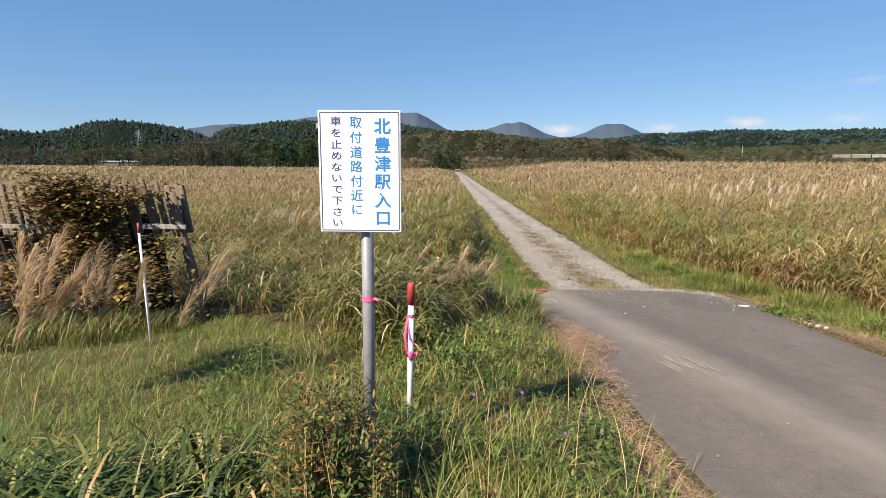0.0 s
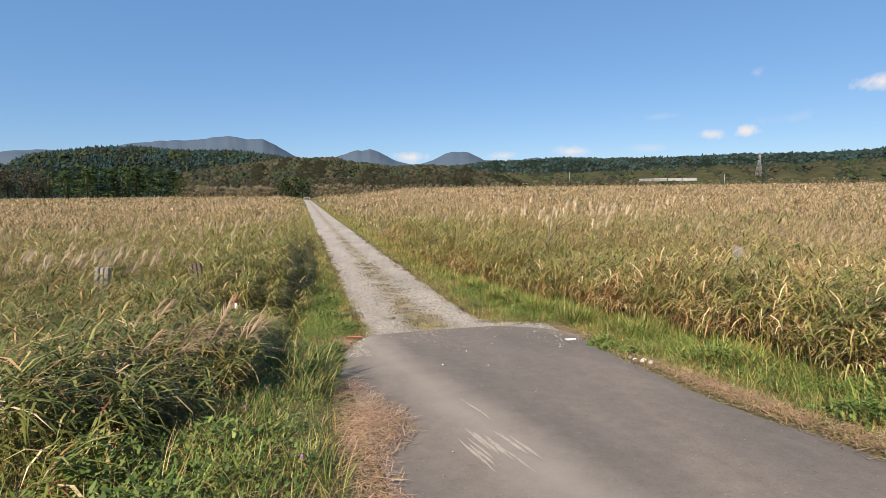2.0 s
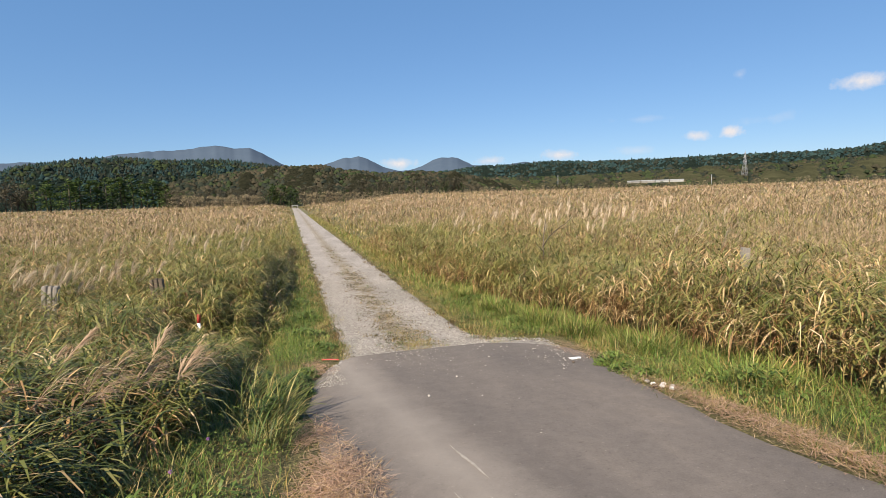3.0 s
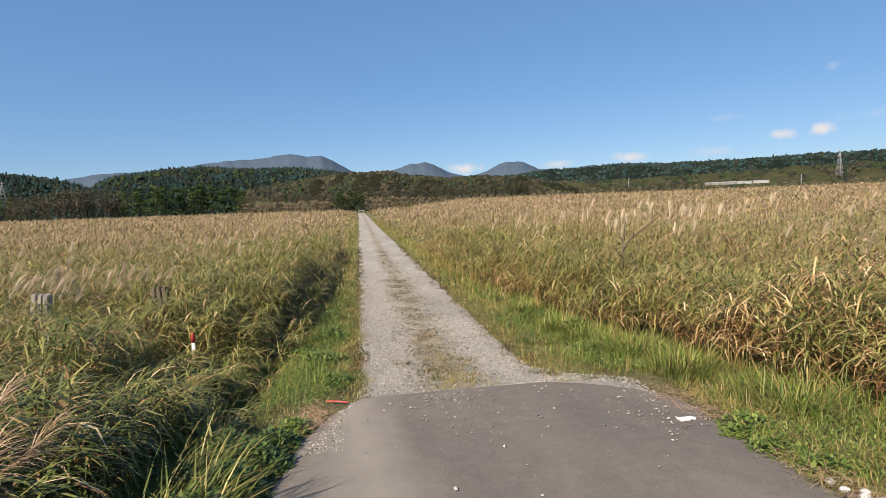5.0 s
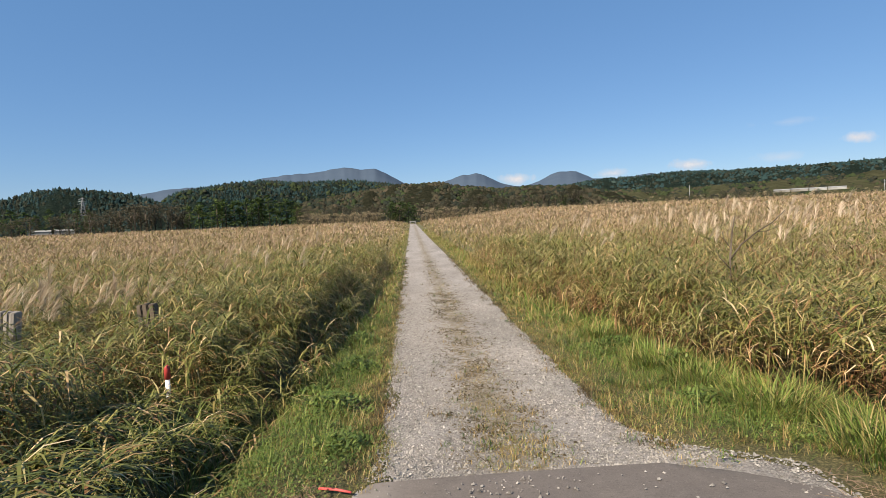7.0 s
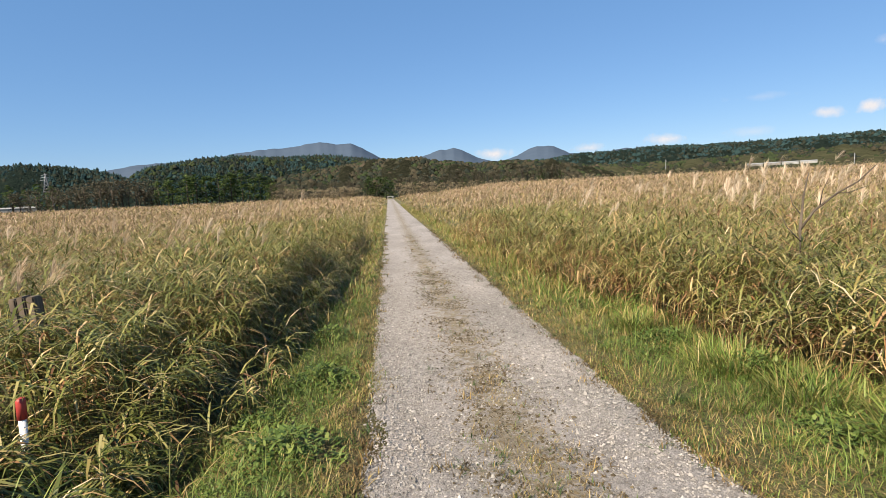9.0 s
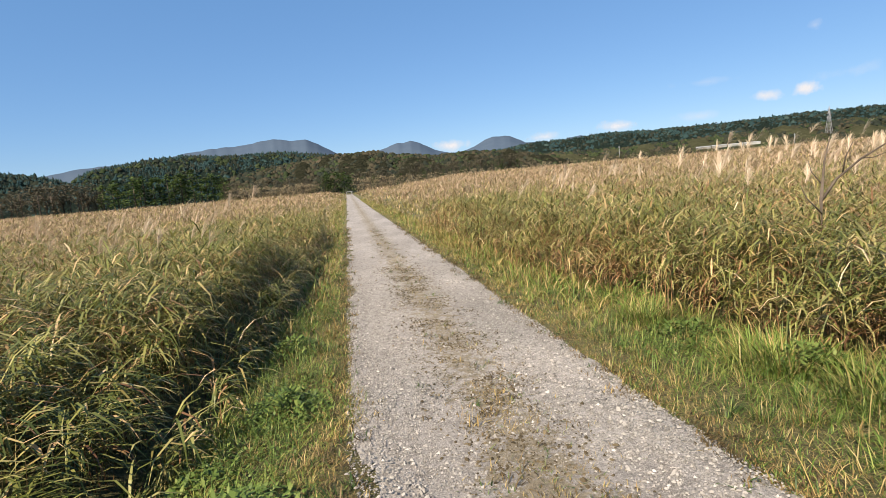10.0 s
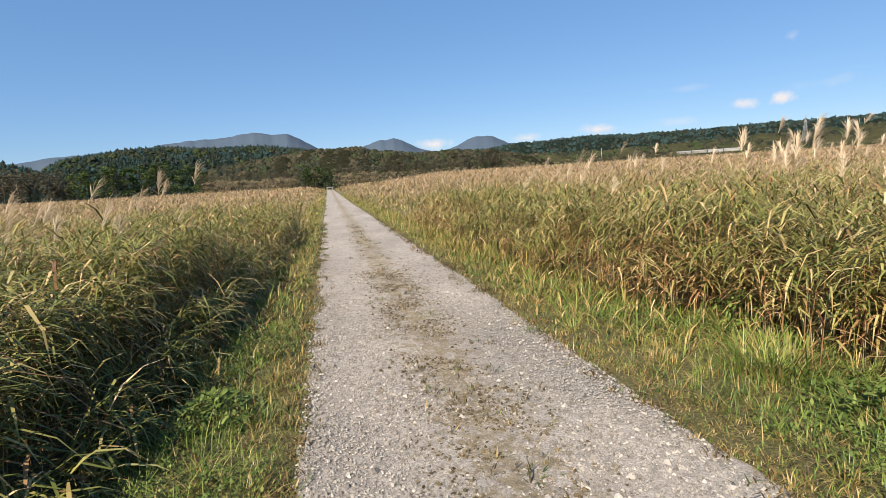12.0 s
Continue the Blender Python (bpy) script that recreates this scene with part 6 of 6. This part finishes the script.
def tree_belt():
    kinds = {
        "conifer": [tree_kind("conifer_tree", 12.0, "conifer", NEEDLES, s, "dark green conifer at the field edge", "tree") for s in (1, 2, 3)],
        "round": [tree_kind("broadleaf_tree", 9.0, "round", CROWN, s, "grey-brown autumn tree at the field edge", "tree") for s in (4, 5, 6)],
        "green": [tree_kind("green_tree", 9.0, "round", CROWN_GREEN, s, "olive green tree at the field edge", "tree") for s in (7, 8)],
        "bush": [tree_kind("autumn_bush", 4.5, "round", BUSH, s, "rusty brown bush at the field edge", "bush") for s in (9, 10, 11)],
    }
    random.seed(21)
    used = set()

    def plant(kind, az, d, h):
        k = random.choice(kinds[kind])
        x, y = bearing(az, d)
        s = h / {"conifer": 12.0, "round": 9.0, "green": 9.0, "bush": 4.5}[kind]
        m = pose(x, y, gz(x, y) - 0.2, 0, 0, random.uniform(0, 360))
        if k.name in used:
            ob = copy_thing(k, m)
        else:
            used.add(k.name)
            k.matrix_basis = m
            ob = k
        ob.scale = (s * random.uniform(0.9, 1.25), s * random.uniform(0.9, 1.25), s)

    # el is the angle under which a tree's top is seen
    def row(kind, az0, az1, n, d, tops, spread=12):
        for i in range(n):
            az = az0 + (az1 - az0) * (i + random.uniform(0.15, 0.85)) / n
            dd = d + random.uniform(-spread, spread)
            x, y = bearing(az, dd)
            el = float(np.interp(az, [a for a, _ in tops], [e for _, e in tops])) * random.uniform(0.78, 1.04)
            plant(kind, az, dd, max(2.0, 2.0 + dd * math.tan(radians(el)) - gz(x, y)))

    row("conifer", -21.3, -10.8, 19, 238, ((-21.5, 2.4), (-18, 3.05), (-13, 3.15), (-11.2, 2.7), (-10.7, 2.2)))
    row("round", -32, -21, 22, 250, ((-33, 1.9), (-29, 2.3), (-25, 3.0), (-21, 2.5)), 20)
    row("conifer", -36, -29, 8, 300, ((-36, 2.2), (-29, 2.4)), 20)
    row("round", -48, -33, 20, 260, ((-48, 1.6), (-33, 1.9)), 20)
    row("bush", -10.9, -2.4, 26, 232, ((-11, 1.45), (-9, 1.3), (-4, 1.4), (-2, 1.3)), 6)
    row("round", -11, -2, 14, 275, ((-11, 2.1), (-4, 2.2), (-2, 2.3)), 15)
    row("green", -2.3, -0.5, 2, 226, ((-3, 2.3), (-0.7, 2.45)), 3)
    row("conifer", -1.7, 1.3, 4, 229, ((-2, 2.3), (-0.7, 2.5), (1.2, 1.9)), 3)
    row("bush", 1.5, 22, 46, 240, ((1, 1.5), (8, 1.4), (20, 1.3)), 8)
    row("round", 1.5, 21, 34, 285, ((1, 2.1), (6, 2.4), (11, 2.75), (14, 2.9), (18, 2.6), (21, 1.9)), 16)
    row("green", 2, 20, 7, 268, ((1, 2.0), (20, 2.2)), 12)
    row("bush", 20, 46, 40, 300, ((20, 1.5), (46, 1.35)), 20)
    row("round", 26, 36, 15, 310, ((26, 1.5), (31, 1.75), (36, 1.7)), 12)
    row("green", 25, 47, 7, 330, ((25, 1.7), (47, 1.5)), 15)
    row("green", 27.6, 28.6, 2, 300, ((27, 1.8), (29, 1.8)), 4)
    row("bush", 46, 66, 24, 290, ((46, 1.4), (66, 1.5)), 20)


tree_belt()


def greenhouse(az0, az1, d, el0, el1, label):
    (x0, y0), (x1, y1) = bearing(az0, d), bearing(az1, d)
    n = max(2, int(abs(az1 - az0) / 1.3))
    z0, z1 = 2.0 + d * math.tan(radians(el0)), 2.0 + d * math.tan(radians(el1))
    for k in range(n):
        a, b = Vector((x0, y0, 0)).lerp(Vector((x1, y1, 0)), k / n), Vector((x0, y0, 0)).lerp(Vector((x1, y1, 0)), (k + 0.94) / n)
        ln = (b - a).length
        yaw = math.degrees(math.atan2(b.y - a.y, b.x - a.x))
        g = thing("farm_shed", pose((a.x + b.x) / 2, (a.y + b.y) / 2, z0 - 1.2, 0, 0, yaw), label, "shed", "farm sheds")
        h = (z1 - z0) * random.uniform(0.5, 0.68) + 1.2
        part("wall", box(bmesh.new(), pose(0, 0, h * 0.35), ln, 6, h * 0.7), DARKWALL if random.random() < 0.3 else METAL_ROOF, g)
        bm = bmesh.new()
        for sx in (-1, 1):
            for u in range(7):
                bm.verts.new((sx * ln * 0.51, -3.2 + 6.4 * u / 6, h * 0.7 + h * 0.3 * math.sin(math.pi * u / 6)))
        bm.verts.ensure_lookup_table()
        for u in range(6):
            bm.faces.new((bm.verts[u], bm.verts[u + 1], bm.verts[u + 8], bm.verts[u + 7]))
        bm.faces.new([bm.verts[u] for u in range(7)])
        bm.faces.new([bm.verts[u] for u in range(13, 6, -1)])
        part("roof", bm, METAL_ROOF, g, "pale arched sheet roof")


def pylon(az, d, el0, el1, label):
    x, y = bearing(az, d)
    z0, z1 = 2.0 + d * math.tan(radians(el0)), 2.0 + d * math.tan(radians(el1))
    h, w = z1 - z0 + 6, 3.2
    p = thing("power_pylon", pose(x, y, z0 - 6, 0, 0, 20), label, "pylon", "power pylons")
    for sx in (-1, 1):
        for sy in (-1, 1):
            part("leg", tube(bmesh.new(), [(sx * w, sy * w, 0), (sx * w * 0.35, sy * w * 0.35, h * 0.6), (0, 0, h)], [0.2, 0.17, 0.12], 5), STEEL, p)
    for k in range(6):
        f0, f1 = k / 7, (k + 1) / 7
        wa, wb = w * (1 - f0 * 0.95), w * (1 - f1 * 0.95)
        bm = bmesh.new()
        for s in (-1, 1):
            for t in (-1, 1):
                tube(bm, [(s * wa, t * wa, h * f0), (-s * wb, t * wb, h * f1)], [0.09, 0.09], 4)
                tube(bm, [(s * wa, t * wa, h * f0), (s * wb, -t * wb, h * f1)], [0.09, 0.09], 4)
        part("brace", bm, STEEL, p)
    for f, r in ((0.7, 4.5), (0.8, 4.0), (0.9, 3.4)):
        part("crossarm", tube(bmesh.new(), [(-r, 0, h * f), (0, 0, h * f + 0.8), (r, 0, h * f)], [0.15, 0.3, 0.15], 5), STEEL, p)


def clouds():
    mat, nt, bsdf, out = nodes_of("cloud")
    co = nt.nodes.new("ShaderNodeTexCoord")
    sub = nt.nodes.new("ShaderNodeVectorMath")
    sub.operation = "MULTIPLY_ADD"
    nt.links.new(co.outputs["Generated"], sub.inputs[0])
    sub.inputs[1].default_value, sub.inputs[2].default_value = (2, 0, 2), (-1, 0, -1)
    ln = nt.nodes.new("ShaderNodeVectorMath")
    ln.operation = "LENGTH"
    nt.links.new(sub.outputs[0], ln.inputs[0])
    nz = nt.nodes.new("ShaderNodeTexNoise")
    nz.inputs["Scale"].default_value, nz.inputs["Detail"].default_value, nz.inputs["Roughness"].default_value = 0.006, 7, 0.6
    geo = nt.nodes.new("ShaderNodeNewGeometry")
    nt.links.new(geo.outputs["Position"], nz.inputs["Vector"])
    a = nt.nodes.new("ShaderNodeMath")
    a.operation = "MULTIPLY_ADD"
    nt.links.new(nz.outputs["Fac"], a.inputs[0])
    a.inputs[1].default_value, a.inputs[2].default_value = 2.6, -0.55
    s = nt.nodes.new("ShaderNodeMath")
    s.operation = "SUBTRACT"
    nt.links.new(a.outputs[0], s.inputs[0])
    nt.links.new(ln.outputs["Value"], s.inputs[1])
    oi = nt.nodes.new("ShaderNodeObjectInfo")
    dens = nt.nodes.new("ShaderNodeMath")
    dens.operation, dens.use_clamp = "MULTIPLY", True
    nt.links.new(s.outputs[0], dens.inputs[0])
    nt.links.new(oi.outputs["Alpha"], dens.inputs[1])
    # the sheets glow by themselves, in place of sunlight on the clouds
    em = nt.nodes.new("ShaderNodeEmission")
    em.inputs[0].default_value, em.inputs[1].default_value = (0.92, 0.94, 1.0, 1), 0.45
    tr = nt.nodes.new("ShaderNodeBsdfTransparent")
    mx = nt.nodes.new("ShaderNodeMixShader")
    nt.links.new(dens.outputs[0], mx.inputs[0])
    nt.links.new(tr.outputs[0], mx.inputs[1])
    nt.links.new(em.outputs[0], mx.inputs[2])
    nt.links.new(mx.outputs[0], out.inputs[0])
    for az, el, w, h, density in ((54.2, 9.0, 6.5, 2.0, 1.3), (41.4, 5.55, 4.0, 1.3, 1.1), (44.6, 5.65, 2.6, 1.5, 1.4), (45.2, 10.8, 1.8, 1.2, 0.4), (28.8, 4.4, 5.0, 1.4, 1.2), (11.6, 4.0, 6.0, 1.5, 1.3), (21.5, 4.0, 6.0, 1.5, 1.2), (36.5, 7.5, 8.0, 0.9, 0.22), (47.5, 6.6, 7.0, 1.6, 0.3), (36.0, 4.4, 6.0, 1.2, 0.4)):
        d = 4600
        x, y = bearing(az, d)
        ww, hh = d * math.tan(radians(w / 2)), d * math.tan(radians(h / 2))
        rows, n = [], 12
        for j in range(n + 1):
            for i in range(n + 1):
                rows.append((ww * (2 * i / n - 1), 60 * math.cos(math.pi * (i / n - 0.5)), hh * (2 * j / n - 1)))
        q = (np.arange(n)[:, None] * (n + 1) + np.arange(n)[None]).ravel()
        ob = structure("backdrop", mesh_np("backdrop", rows, np.stack((q, q + 1, q + n + 2, q + n + 1), 1), np.zeros((0, 3)), [mat], flat=False), "small white fair-weather cloud near the horizon")
        ob.matrix_basis = pose(x, y, d * math.tan(radians(el)), 0, 0, -az)
        ob.color = (1, 1, 1, density * 0.8)
        ob.visible_shadow = False


greenhouse(35.3, 40.6, 420, 1.3, 1.5, "long pale greenhouse shed beyond the field")
greenhouse(-33.8, -30.4, 300, 0.3, 0.62, "low white farm shed beyond the field")
pylon(45.7, 560, 1.0, 3.8, "grey lattice power pylon on the hill side")
pylon(-30.4, 640, 1.7, 3.3, "grey lattice power pylon before the wooded hill")


def utility_pole(az, d, el0, el1, mat, label):
    x, y = bearing(az, d)
    z0, z1 = gz(x, y), 2.0 + d * math.tan(radians(el1))
    p = thing("utility_pole", pose(x, y, z0, 0, 0, 30), label, "pole", "utility poles")
    part("shaft", tube(bmesh.new(), [(0, 0, -0.3), (0, 0, z1 - z0)], [0.22, 0.16], 8), mat, p)
    for k in (0.6, 1.4):
        part("crossarm", tube(bmesh.new(), [(-0.9, 0, z1 - z0 - k), (0.9, 0, z1 - z0 - k)], [0.1, 0.1], 6), mat, p)


utility_pole(-29.2, 262, 0.3, 1.25, STEEL, "grey utility pole at the field edge")
utility_pole(42.9, 330, 0.9, 1.75, STEEL, "grey utility pole at the field edge")
utility_pole(28.4, 420, 1.0, 2.25, STEEL, "pale mast among the trees")
clouds()


def station_platform():
    """The low platform that closes the far end of the track."""
    p = thing("station_platform", pose(2.85, 224, gz(2.85, 224)), "pale low concrete platform at the end of the track", "platform")
    part("slab", box(bmesh.new(), pose(0, 0, 1.05), 2.6, 2.5, 0.22, 0.03), METAL_ROOF, p, "pale concrete slab")
    for x in (-1.0, 1.0):
        part("support", box(bmesh.new(), pose(x, 0, 0.4), 0.4, 2.2, 1.1, 0.02), DARKWALL, p, "dark support")


station_platform()
